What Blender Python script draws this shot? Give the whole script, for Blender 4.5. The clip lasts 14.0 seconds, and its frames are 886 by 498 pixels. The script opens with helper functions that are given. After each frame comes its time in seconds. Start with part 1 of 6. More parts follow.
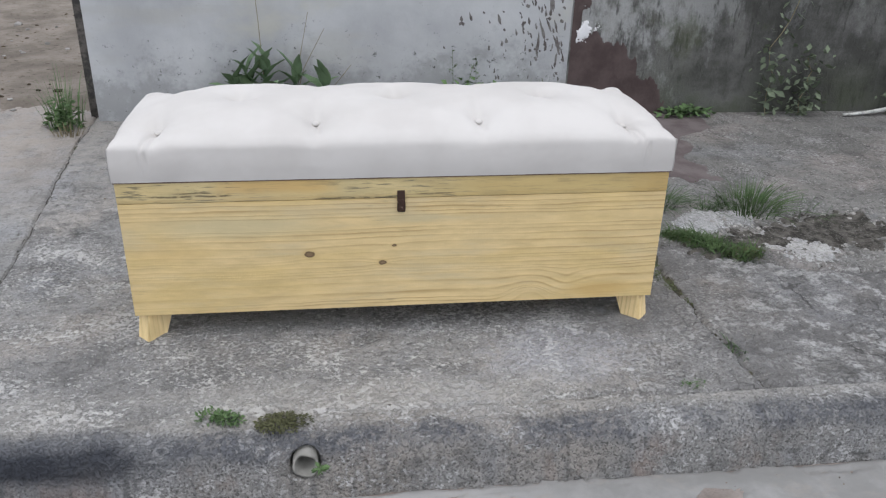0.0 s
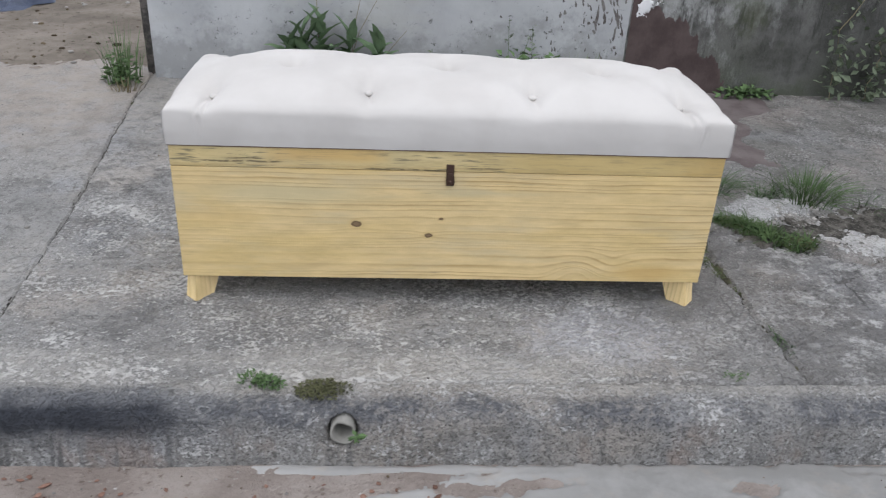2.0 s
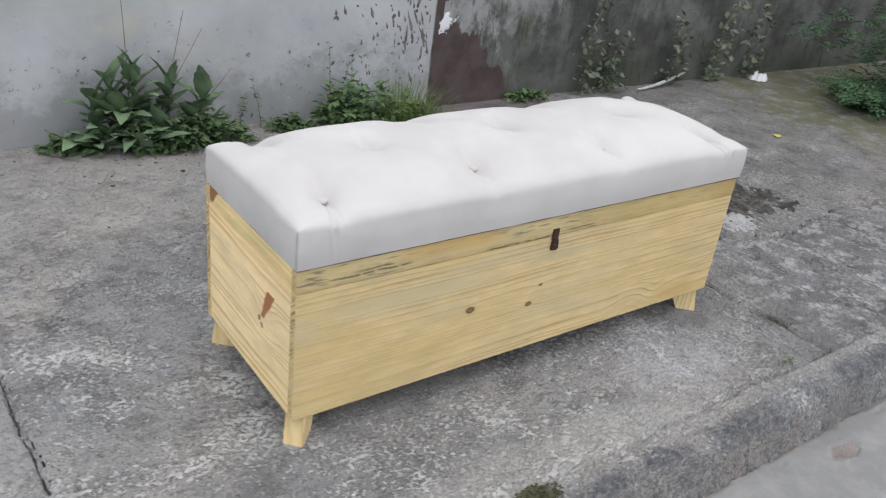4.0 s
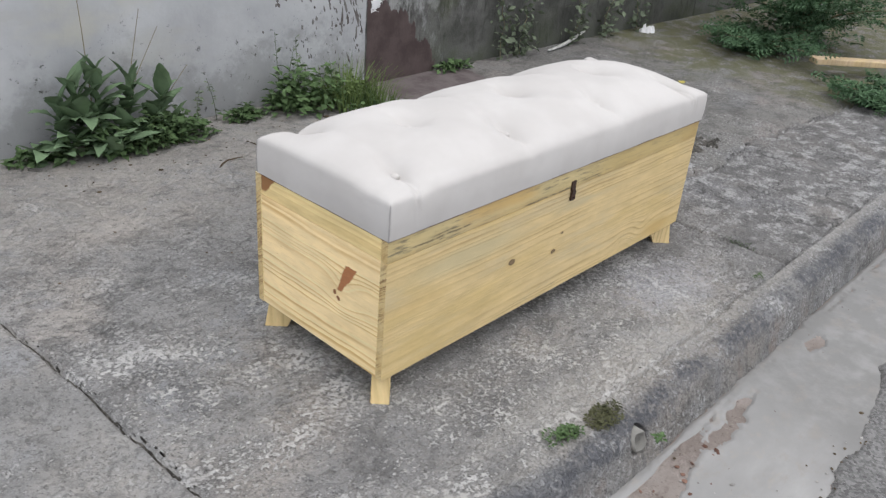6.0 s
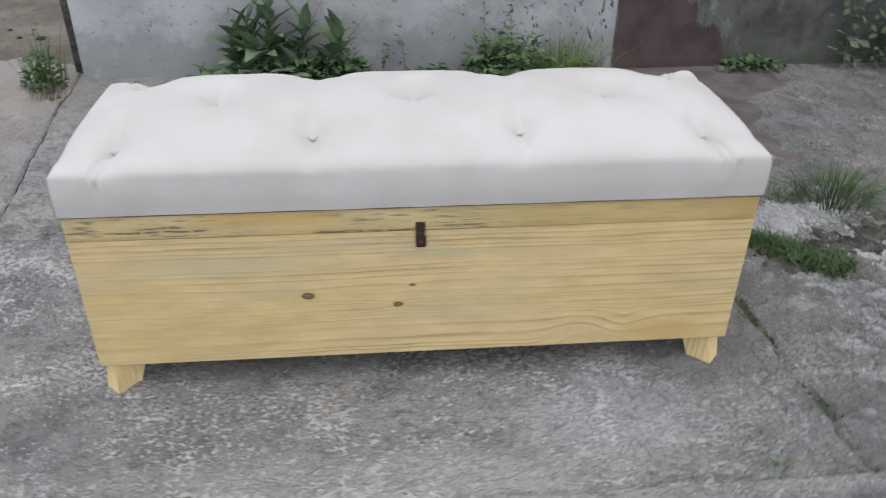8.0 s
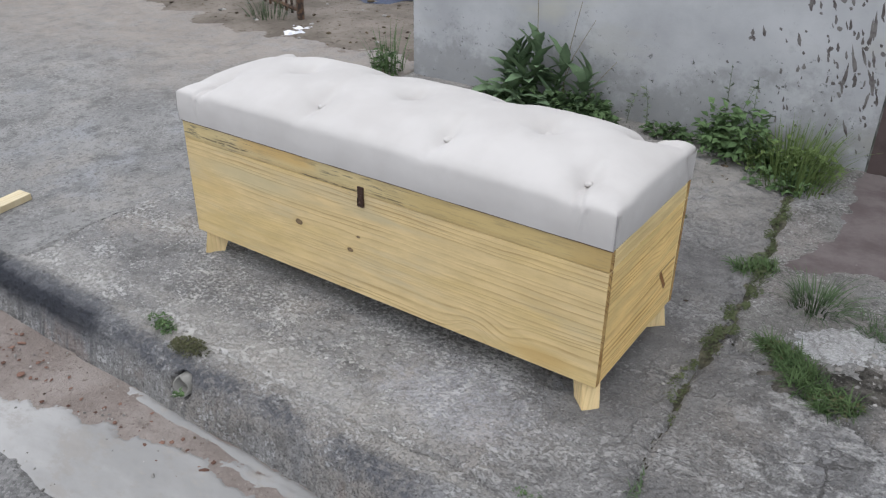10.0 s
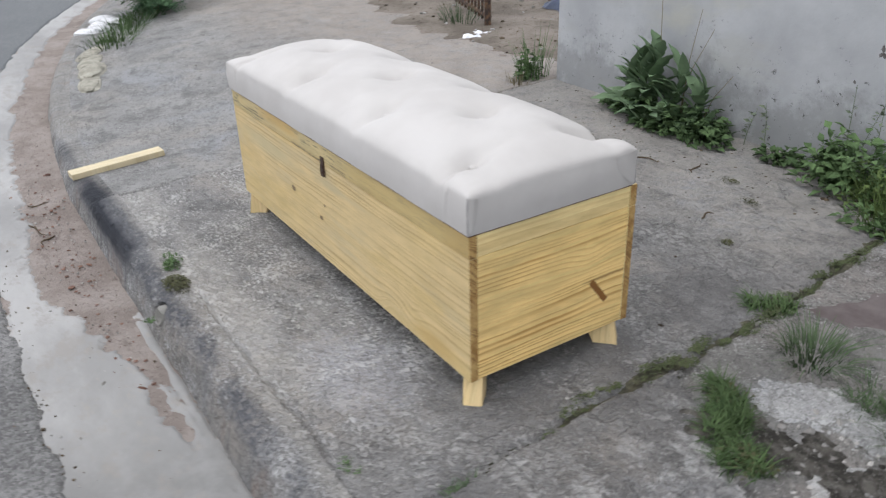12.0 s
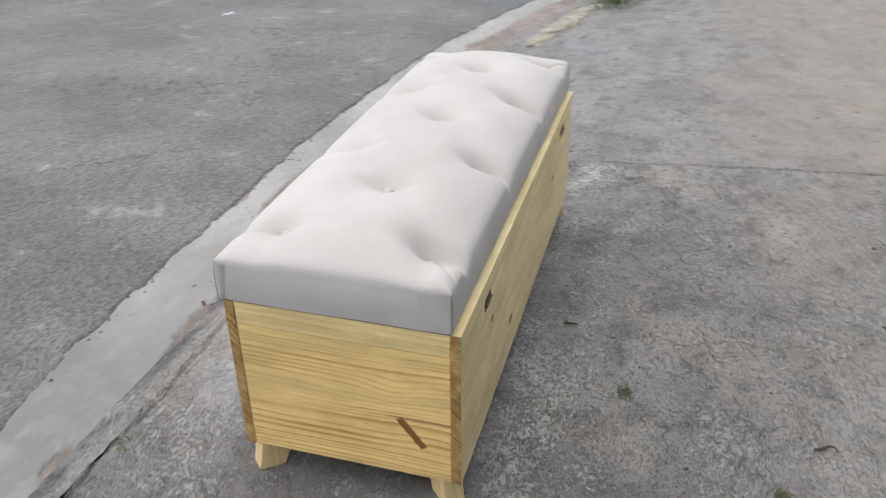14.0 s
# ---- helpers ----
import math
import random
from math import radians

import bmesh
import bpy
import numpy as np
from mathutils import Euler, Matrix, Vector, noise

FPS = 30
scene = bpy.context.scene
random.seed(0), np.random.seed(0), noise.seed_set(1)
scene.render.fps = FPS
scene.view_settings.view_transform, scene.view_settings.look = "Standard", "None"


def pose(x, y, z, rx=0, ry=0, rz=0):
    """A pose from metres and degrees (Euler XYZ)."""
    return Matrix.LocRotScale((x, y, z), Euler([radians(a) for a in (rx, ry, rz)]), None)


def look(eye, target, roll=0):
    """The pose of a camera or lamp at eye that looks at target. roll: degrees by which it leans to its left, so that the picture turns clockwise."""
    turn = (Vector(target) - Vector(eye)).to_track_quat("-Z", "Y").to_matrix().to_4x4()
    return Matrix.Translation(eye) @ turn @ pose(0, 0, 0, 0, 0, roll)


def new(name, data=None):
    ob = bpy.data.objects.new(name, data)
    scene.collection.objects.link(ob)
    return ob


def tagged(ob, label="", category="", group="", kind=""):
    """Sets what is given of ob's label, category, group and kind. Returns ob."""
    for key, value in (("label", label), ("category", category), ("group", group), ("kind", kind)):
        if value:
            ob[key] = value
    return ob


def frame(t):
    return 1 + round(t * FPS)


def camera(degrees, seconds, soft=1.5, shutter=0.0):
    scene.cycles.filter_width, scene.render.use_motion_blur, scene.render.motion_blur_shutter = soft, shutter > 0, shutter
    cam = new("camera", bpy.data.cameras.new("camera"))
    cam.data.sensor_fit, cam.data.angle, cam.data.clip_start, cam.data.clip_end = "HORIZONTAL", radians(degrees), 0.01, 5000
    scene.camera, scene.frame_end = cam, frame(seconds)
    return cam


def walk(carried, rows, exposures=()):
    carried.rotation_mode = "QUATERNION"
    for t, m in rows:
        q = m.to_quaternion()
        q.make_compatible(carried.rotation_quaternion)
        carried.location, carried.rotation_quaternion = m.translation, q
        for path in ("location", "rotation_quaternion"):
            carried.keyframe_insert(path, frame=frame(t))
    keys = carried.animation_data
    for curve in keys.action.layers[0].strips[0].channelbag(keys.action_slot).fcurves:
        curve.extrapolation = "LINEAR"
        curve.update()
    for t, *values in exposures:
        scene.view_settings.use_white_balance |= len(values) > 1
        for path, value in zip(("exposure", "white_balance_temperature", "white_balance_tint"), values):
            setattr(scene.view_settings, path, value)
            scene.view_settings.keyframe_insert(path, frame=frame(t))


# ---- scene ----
cam = camera(57.3, 14.0, soft=1.2, shutter=0.35)
PATH = [
    (0, (-0.13, -1.636, 1.01), (0.111, 0.146, 0.135), 1.5),
    (0.5, (-0.063, -1.626, 1.0), (0.106, 0.153, 0.101), 1.2),
    (1, (-0.064, -1.622, 1.005), (0.07, 0.151, 0.089), 1.4),
    (1.5, (-0.067, -1.622, 1.012), (0.053, 0.148, 0.088), 1.9),
    (2, (-0.133, -1.621, 1.026), (-0.001, 0.132, 0.072), 3.0),
    (2.5, (-0.372, -1.566, 1.038), (-0.141, 0.166, 0.064), 3.5),
    (3, (-0.6, -1.383, 1.02), (-0.121, 0.297, 0.048), 2.1),
    (3.2, (-0.696, -1.309, 1.03), (-0.047, 0.322, 0.071), 3.5),
    (5.3, (-1.598, -0.896, 1.063), (-0.249, 0.271, 0.158), 6.2),
    (5.5, (-1.595, -0.898, 1.064), (-0.234, 0.252, 0.155), 5.8),
    (6, (-1.524, -0.94, 1.073), (-0.192, 0.222, 0.139), 5.1),
    (6.5, (-1.28, -1.062, 1.058), (-0.24, 0.323, 0.059), 1.9),
    (7, (-0.886, -1.07, 1.052), (0.011, 0.376, 0.0), 1.5),
    (7.5, (-0.485, -1.219, 1.089), (0.028, 0.395, 0.026), -0.3),
    (8, (-0.084, -1.207, 1.064), (0.083, 0.474, -0.008), 0.9),
    (8.5, (0.357, -1.268, 1.078), (0.114, 0.437, 0.06), 1.5),
    (8.7, (0.485, -1.252, 1.097), (0.066, 0.405, 0.06), 1.0),
    (10.8, (1.285, -1.249, 1.118), (0.142, 0.108, 0.195), -0.5),
    (11, (1.325, -1.217, 1.129), (0.138, 0.096, 0.198), -1.5),
    (11.5, (1.547, -1.038, 1.077), (0.174, 0.099, 0.17), -3.4),
    (12, (1.662, -0.727, 1.02), (0.158, 0.225, 0.107), -1.8),
    (12.5, (1.735, -0.327, 1.022), (0.119, 0.319, 0.036), -3.9),
    (13, (1.758, 0.009, 1.108), (0.006, 0.038, 0.144), -5.7),
    (13.2, (1.722, 0.139, 1.098), (-0.023, 0.078, 0.123), -3.5),
    (13.5, (1.645, 0.345, 1.113), (-0.089, 0.223, 0.124), -1.6),
    (14, (1.589, 0.68, 1.124), (-0.076, 0.186, 0.132), -0.8),
]
EXPOSURES = [(0, 0.93, 6500, 10), (3, 0.93, 6500, 10), (5.5, 0.99, 6700, 10), (6.0, 0.98, 6700, 10), (6.5, 0.95, 6700, 10), (8, 0.83, 6500, 10), (11, 0.91, 6500, 10), (12.5, 0.98, 6650, 10), (13.0, 1.0, 6700, 10), (13.5, 1.02, 6750, 10), (14, 0.99, 6800, 10)]
walk(cam, [(t, look(eye, target, roll)) for t, eye, target, roll in PATH], EXPOSURES)

# ---- light: bright overcast sky, brighter over the street ----
SUN_ELEVATION, SUN_AZIMUTH = 74.0, 176.0
world = bpy.data.worlds.new("overcast_sky")
scene.world = world
world.use_nodes = True
wn, wl = world.node_tree.nodes, world.node_tree.links
wn.clear()
sky = wn.new("ShaderNodeTexSky")
sky.sky_type, sky.sun_disc = "NISHITA", False
sky.sun_elevation, sky.sun_rotation = radians(SUN_ELEVATION), radians(SUN_AZIMUTH)
sky.dust_density, sky.air_density = 7.0, 1.0
cloud = wn.new("ShaderNodeHueSaturation")
cloud.inputs["Saturation"].default_value = 0.42
back = wn.new("ShaderNodeBackground")
back.inputs["Strength"].default_value = 0.143
wout = wn.new("ShaderNodeOutputWorld")
wl.new(sky.outputs[0], cloud.inputs["Color"])
even = wn.new("ShaderNodeMix")
even.data_type = "RGBA"
even.inputs[0].default_value = 0.86
even.inputs[7].default_value = (4.6, 4.9, 5.5, 1.0)
wl.new(cloud.outputs[0], even.inputs[6])
wl.new(even.outputs[2], back.inputs["Color"])
wl.new(back.outputs[0], wout.inputs["Surface"])
sun_data = bpy.data.lights.new("sun", "SUN")
sun_data.energy, sun_data.angle, sun_data.color = 0.5, radians(75), (1.0, 0.992, 0.98)
sun_lamp = new("sun", sun_data)
a, e = radians(SUN_AZIMUTH), radians(SUN_ELEVATION)
sun_lamp.matrix_basis = look((8 * math.sin(a) * math.cos(e), 8 * math.cos(a) * math.cos(e), 8 * math.sin(e)), (0, 0, 0))


# ---- node helpers ----
class Mat:
    def __init__(self, name, rough=0.8, spec=0.3):
        self.m = bpy.data.materials.new(name)
        self.m.use_nodes = True
        self.nodes, self.links = self.m.node_tree.nodes, self.m.node_tree.links
        self.b = self.nodes["Principled BSDF"]
        self.b.inputs["Roughness"].default_value = rough
        self.b.inputs["Specular IOR Level"].default_value = spec
        self.p = self.nodes.new("ShaderNodeNewGeometry").outputs["Position"]

    def put(self, socket, v):
        if isinstance(v, (int, float)):
            socket.default_value = v
        elif isinstance(v, tuple):
            socket.default_value = (*v, 1.0) if socket.type == "RGBA" and len(v) == 3 else v
        else:
            self.links.new(v, socket)

    def math(self, op, a, b=0.0, c=0.0, clamp=False):
        n = self.nodes.new("ShaderNodeMath")
        n.operation, n.use_clamp = op, clamp
        for i, v in enumerate((a, b, c)):
            self.put(n.inputs[i], v)
        return n.outputs[0]

    def add(self, a, b): return self.math("ADD", a, b)
    def sub(self, a, b): return self.math("SUBTRACT", a, b)
    def mul(self, a, b): return self.math("MULTIPLY", a, b)

    def step(self, v, lo, hi, a=0.0, b=1.0):
        n = self.nodes.new("ShaderNodeMapRange")
        n.interpolation_type = "SMOOTHSTEP"
        for k, x in zip(("Value", "From Min", "From Max", "To Min", "To Max"), (v, lo, hi, a, b)):
            self.put(n.inputs[k], x)
        return n.outputs[0]

    def xyz(self, v=None):
        n = self.nodes.new("ShaderNodeSeparateXYZ")
        self.links.new(v or self.p, n.inputs[0])
        return n.outputs

    def vec(self, x, y, z):
        n = self.nodes.new("ShaderNodeCombineXYZ")
        for i, v in enumerate((x, y, z)):
            self.put(n.inputs[i], v)
        return n.outputs[0]

    def stretch(self, sx, sy, sz, move=(0.0, 0.0, 0.0), turn=0.0):
        n = self.nodes.new("ShaderNodeMapping")
        self.links.new(self.p, n.inputs["Vector"])
        n.inputs["Scale"].default_value, n.inputs["Location"].default_value = (sx, sy, sz), move
        n.inputs["Rotation"].default_value = (0, 0, turn)
        return n.outputs[0]

    def noise(self, scale, detail=4.0, rough=0.55, warp=0.0, vec=None, color=False):
        n = self.nodes.new("ShaderNodeTexNoise")
        self.links.new(vec or self.p, n.inputs["Vector"])
        for k, v in (("Scale", scale), ("Detail", detail), ("Roughness", rough), ("Distortion", warp)):
            n.inputs[k].default_value = v
        return n.outputs["Color" if color else "Fac"]

    def warped(self, scale, amount):
        n = self.nodes.new("ShaderNodeVectorMath")
        n.operation = "MULTIPLY_ADD"
        self.links.new(self.noise(scale, 4, 0.6, color=True), n.inputs[0])
        n.inputs[1].default_value = (amount, amount, amount)
        self.links.new(self.p, n.inputs[2])
        return n.outputs[0]

    def cells(self, scale, feature="F1", out="Distance", vec=None, rand=1.0):
        n = self.nodes.new("ShaderNodeTexVoronoi")
        n.feature = feature
        self.links.new(vec or self.p, n.inputs["Vector"])
        n.inputs["Scale"].default_value, n.inputs["Randomness"].default_value = scale, rand
        return n.outputs[out]

    def mix(self, f, a, b, mode="MIX"):
        n = self.nodes.new("ShaderNodeMix")
        n.data_type, n.blend_type = "RGBA", mode
        self.put(n.inputs[0], f)
        self.put(n.inputs[6], a)
        self.put(n.inputs[7], b)
        return n.outputs[2]

    def done(self, color, bump=None, height=0.002, strength=1.0, rough=None):
        self.put(self.b.inputs["Base Color"], color)
        if rough is not None:
            self.put(self.b.inputs["Roughness"], rough)
        if bump is not None:
            n = self.nodes.new("ShaderNodeBump")
            n.inputs["Distance"].default_value, n.inputs["Strength"].default_value = height, strength
            self.links.new(bump, n.inputs["Height"])
            self.links.new(n.outputs[0], self.b.inputs["Normal"])
        return self.m


def concrete(name, dark, light, crust, crust_amount=0.54, warm=(0.26, 0.23, 0.213), streak=False, fleck=0.85, worn_past=None):
    k = Mat(name, 0.9, 0.2)
    sx = 0.85 if streak else 1
    black = tuple(c * 0.42 for c in dark)
    base = k.mix(k.step(k.noise(2.2, 6, 0.65), 0.34, 0.66), dark, light)
    base = k.mix(k.mul(k.step(k.noise(2.4, 6, 0.65, vec=k.stretch(1, 1, 1, (7, 3, 0))), 0.48, 0.64), 0.6), base, warm)
    cool = (light[0] * 1.0, light[1] * 1.05, light[2] * 1.14)
    base = k.mix(k.mul(k.step(k.noise(2.9, 6, 0.65, vec=k.stretch(1, 1, 1, (1, 8, 4))), 0.5, 0.66), 0.6), base, cool)
    blotch = k.noise(9, 7, 0.7, vec=k.stretch(sx, 1, 1, (5, 2, 1)))
    base = k.mix(k.mul(k.step(blotch, 0.48, 0.64), 0.55), base, black)
    mid = k.noise(60, 7, 0.72, vec=k.stretch(sx, 1, 1, (2, 9, 0)))
    base = k.mix(k.mul(k.step(mid, 0.51, 0.62), 0.62), base, black)
    where = k.noise(5.0, 7, 0.7, vec=k.stretch(sx, 1, 1, (4, 1, 2)))
    patch = k.noise(105, 7, 0.72, vec=k.stretch(sx, 1, 1))
    edge = k.add(patch, k.mul(k.sub(where, 0.5), 0.62))
    crusted = k.step(edge, crust_amount - 0.02, crust_amount + 0.04)
    tint = k.step(k.noise(17, 4, 0.6), 0.35, 0.65, 0.45, 1.0)
    if worn_past is not None:
        fleck = k.mul(fleck, k.step(k.add(k.xyz()[1], k.mul(k.noise(2.5, 4), 0.4)), worn_past, worn_past + 0.35, 1.0, 0.35))
    base = k.mix(k.mul(k.mul(crusted, tint), fleck), base, crust)
    grit = k.noise(170, 5, 0.8)
    base = k.mix(k.mul(k.step(grit, 0.53, 0.68), 0.55), base, black)
    base = k.mix(k.mul(k.step(grit, 0.46, 0.32), 0.4), base, crust)
    pits = k.cells(110, rand=1.0)
    base = k.mix(k.mul(k.step(pits, 0.24, 0.1), 0.7), base, black)
    spots = k.step(k.cells(19), 0.06, 0.035)
    base = k.mix(k.mul(spots, k.step(k.noise(5), 0.52, 0.6)), base, (0.6, 0.58, 0.55))
    h = k.add(k.add(k.mul(crusted, 0.45), k.mul(grit, 0.6)), k.add(k.mul(mid, -0.6), k.mul(k.step(pits, 0.05, 0.3), 0.4)))
    return k, base, h


k, c, h = concrete("pavement_concrete", (0.2, 0.196, 0.193), (0.285, 0.28, 0.273), (0.54, 0.53, 0.515), 0.525, (0.36, 0.325, 0.29), streak=True, worn_past=0.55)
X, Y, Z = k.xyz()
powder = k.math("SQRT", k.add(k.mul(k.math("DIVIDE", k.sub(X, 0.36), 0.2), k.math("DIVIDE", k.sub(X, 0.36), 0.2)), k.mul(k.math("DIVIDE", k.add(Y, 0.12), 0.12), k.math("DIVIDE", k.add(Y, 0.12), 0.12))))
powder = k.mul(k.step(k.add(powder, k.mul(k.sub(k.noise(24, 8, 0.8), 0.5), 2.4)), 1.25, 0.5), k.step(k.noise(90, 6, 0.75), 0.38, 0.56, 0.25, 1.0))
c = k.mix(k.mul(powder, 0.55), c, (0.45, 0.455, 0.49))
wob = k.mul(k.sub(k.noise(7, 6, 0.7), 0.5), 0.12)
sand = k.mul(k.step(k.add(Y, wob), -0.16, -0.235), k.step(k.noise(3, 5, 0.65, vec=k.stretch(0.5, 1, 1, (1, 8, 0))), 0.36, 0.56))
c = k.mix(k.mul(sand, k.mul(k.step(k.noise(50, 6, 0.7), 0.35, 0.6, 0.3, 0.7), k.step(X, 0.5, 0.2, 0.25, 1.0))), c, (0.38, 0.366, 0.342))
crack = k.cells(6.5, "DISTANCE_TO_EDGE", vec=k.warped(9, 0.12))
hair = k.mul(k.step(crack, 0.022, 0.006), k.mul(k.math("MAXIMUM", k.step(X, 0.45, 1.0, 0.25, 1.0), k.step(Y, 0.4, 0.7, 0.0, 0.5)), k.step(k.noise(4, 3, 0.5, vec=k.stretch(1, 1, 1, (2, 2, 2))), 0.44, 0.56)))
c = k.mix(k.mul(hair, 0.8), c, (0.07, 0.068, 0.066))
worn = k.mul(k.step(k.add(X, k.mul(k.noise(4, 5), 0.3)), 0.5, 0.75), k.step(k.noise(7, 6, 0.7, vec=k.stretch(1, 1, 1, (8, 1, 1))), 0.36, 0.6, 0.25, 0.6))
c = k.mix(worn, c, (0.135, 0.13, 0.128))
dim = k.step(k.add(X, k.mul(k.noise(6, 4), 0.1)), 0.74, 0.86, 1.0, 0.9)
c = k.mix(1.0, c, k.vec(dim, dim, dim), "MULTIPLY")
lichen = k.mul(k.step(k.noise(13, 7, 0.72, vec=k.stretch(1, 1, 1, (6, 6, 0))), 0.5, 0.58), k.step(X, 0.72, 0.95))
c = k.mix(k.mul(k.mul(lichen, k.step(k.noise(70, 6, 0.72), 0.4, 0.54, 0.2, 0.9)), 0.8), c, (0.45, 0.447, 0.438))
murk = k.mul(k.step(k.noise(10, 7, 0.72, vec=k.stretch(1, 1, 1, (1, 3, 5))), 0.52, 0.62), k.step(X, 0.72, 0.95))
c = k.mix(k.mul(murk, 0.5), c, (0.085, 0.083, 0.08))
sandy = k.mul(k.step(k.add(Y, k.mul(k.noise(3, 5, 0.6), 0.5)), 1.0, 1.45), k.step(X, 0.75, 0.55))
c = k.mix(k.mul(sandy, k.step(k.noise(24, 7, 0.72), 0.36, 0.56, 0.1, 0.6)), c, (0.37, 0.345, 0.315))
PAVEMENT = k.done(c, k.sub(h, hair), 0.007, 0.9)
k, c, h = concrete("driveway_concrete", (0.195, 0.192, 0.187), (0.27, 0.265, 0.257), (0.39, 0.383, 0.372), 0.57, (0.3, 0.28, 0.255), fleck=0.7)
X, Y, Z = k.xyz()
dust = k.mul(k.step(k.add(Y, k.mul(k.noise(1.6, 6, 0.65), 1.2)), 1.1, 2.1), k.step(k.noise(14, 6, 0.7), 0.3, 0.6, 0.25, 0.7))
c = k.mix(dust, c, (0.3, 0.26, 0.225))
DRIVEWAY = k.done(c, h, 0.005, 0.8)
k, c, h = concrete("broken_concrete", (0.13, 0.126, 0.119), (0.195, 0.189, 0.178), (0.43, 0.425, 0.415), 0.56, fleck=0.6)
X, Y, Z = k.xyz()
mossy = k.mul(k.step(k.add(X, k.mul(k.noise(2.5, 5, 0.6), 1.6)), 3.1, 3.7), k.step(k.noise(9, 6, 0.7), 0.36, 0.56))
c = k.mix(k.mul(mossy, 0.85), c, (0.105, 0.105, 0.05))
BROKEN = k.done(c, h, 0.004, 0.8)
k, c, h = concrete("worn_cement", (0.25, 0.248, 0.246), (0.36, 0.358, 0.354), (0.46, 0.458, 0.454), 0.52, (0.36, 0.345, 0.32))
crack = k.cells(13, "DISTANCE_TO_EDGE", vec=k.warped(16, 0.09))
c = k.mix(k.mul(k.step(crack, 0.04, 0.008), k.step(k.noise(8, 4), 0.4, 0.6, 0.2, 0.9)), c, (0.15, 0.145, 0.135))
CEMENT = k.done(c, h, 0.003, 0.8)

# kerb: coarse exposed grit with an old soot-black stain over its shoulder
k, c, h = concrete("kerb_concrete", (0.205, 0.2, 0.193), (0.28, 0.273, 0.263), (0.46, 0.455, 0.45), 0.55, (0.29, 0.262, 0.232), streak=True)
pebble = k.cells(190, vec=k.warped(60, 0.02))
X, Y, Z = k.xyz()
c = k.mix(k.mul(k.mul(k.step(pebble, 0.36, 0.18), k.step(Z, -0.02, -0.05)), k.step(k.noise(9, 4), 0.36, 0.6, 0.1, 0.7)), c, (0.085, 0.079, 0.071))
wob = k.mul(k.sub(k.noise(8, 7, 0.7), 0.5), 0.12)
rusty = k.mul(k.step(k.noise(6, 5, 0.65, vec=k.stretch(1, 1, 0.6, (2, 6, 1))), 0.52, 0.66), k.step(Z, -0.02, -0.06))
c = k.mix(k.mul(rusty, 0.45), c, (0.24, 0.175, 0.14))
spread = k.step(k.noise(4.5, 6, 0.7, vec=k.stretch(1, 1, 1, (3, 0, 0))), 0.34, 0.56)
shoulder = k.mul(k.step(k.add(Z, k.mul(wob, 0.8)), -0.06, -0.02), k.step(k.add(Y, k.mul(wob, 0.5)), -0.325, -0.36))
c = k.mix(k.mul(k.mul(spread, shoulder), k.step(k.noise(60, 6, 0.7), 0.36, 0.56, 0.35, 0.9)), c, (0.09, 0.094, 0.106))
far = k.step(k.add(X, k.mul(wob, 4.0)), -0.36, -0.7)
grey = k.mul(k.step(k.add(Y, k.mul(wob, 0.6)), -0.3, -0.335), k.step(k.add(Z, k.mul(wob, 0.5)), -0.1, -0.05))
c = k.mix(k.mul(k.mul(far, grey), k.step(k.noise(45, 6, 0.7), 0.34, 0.6, 0.5, 0.85)), c, (0.105, 0.108, 0.118))
core = k.mul(k.step(k.add(Z, k.mul(wob, 0.15)), -0.006, -0.018), k.step(k.add(Z, k.mul(wob, 0.35)), -0.07, -0.04))
c = k.mix(k.mul(k.mul(far, core), 0.9), c, (0.026, 0.029, 0.037))
runs = k.step(k.noise(1.0, 5, 0.6, vec=k.vec(k.mul(X, 38.0), 0.0, k.mul(Z, 4.0))), 0.52, 0.64)
c = k.mix(k.mul(k.mul(runs, k.step(Z, -0.03, -0.06)), k.step(X, 0.3, -0.6, 0.2, 0.7)), c, (0.1, 0.1, 0.102))
for kx0, ky0 in ((0.3, 0.35), (0.72, 0.4), (-0.62, 0.2)):
    d = k.math("ABSOLUTE", k.sub(k.add(X, k.mul(wob, 0.25)), kx0))
    c = k.mix(k.mul(k.step(d, 0.004, 0.001), ky0), c, (0.07, 0.068, 0.065))
lip = k.step(k.add(Y, k.mul(wob, 0.35)), -0.345, -0.315)
c = k.mix(k.mul(k.mul(lip, k.sub(1.0, k.mul(k.mul(far, grey), 0.6))), k.step(k.noise(50, 6, 0.7), 0.3, 0.6, 0.1, 0.5)), c, (0.37, 0.355, 0.33))
KERB = k.done(c, k.add(h, k.step(pebble, 0.1, 0.4)), 0.006, 0.9)

k = Mat("gutter_cement", 0.75, 0.3)
c = k.mix(k.step(k.noise(4, 6, 0.6, vec=k.stretch(0.4, 1, 1)), 0.35, 0.65), (0.24, 0.236, 0.23), (0.34, 0.335, 0.327))
c = k.mix(k.mul(k.step(k.noise(30, 6, 0.7, vec=k.stretch(0.5, 1, 1)), 0.56, 0.66), 0.5), c, (0.28, 0.26, 0.235))
c = k.mix(k.mul(k.step(k.add(k.xyz()[0], k.mul(k.noise(3, 5), 0.3)), 0.15, 0.5), k.step(k.noise(12, 6, 0.7), 0.3, 0.6, 0.5, 0.9)), c, (0.175, 0.172, 0.166))
c = k.mix(k.mul(k.step(k.noise(9, 8, 0.75, vec=k.stretch(0.6, 1, 1, (3, 1, 2))), 0.52, 0.62), 0.5), c, (0.235, 0.215, 0.195))
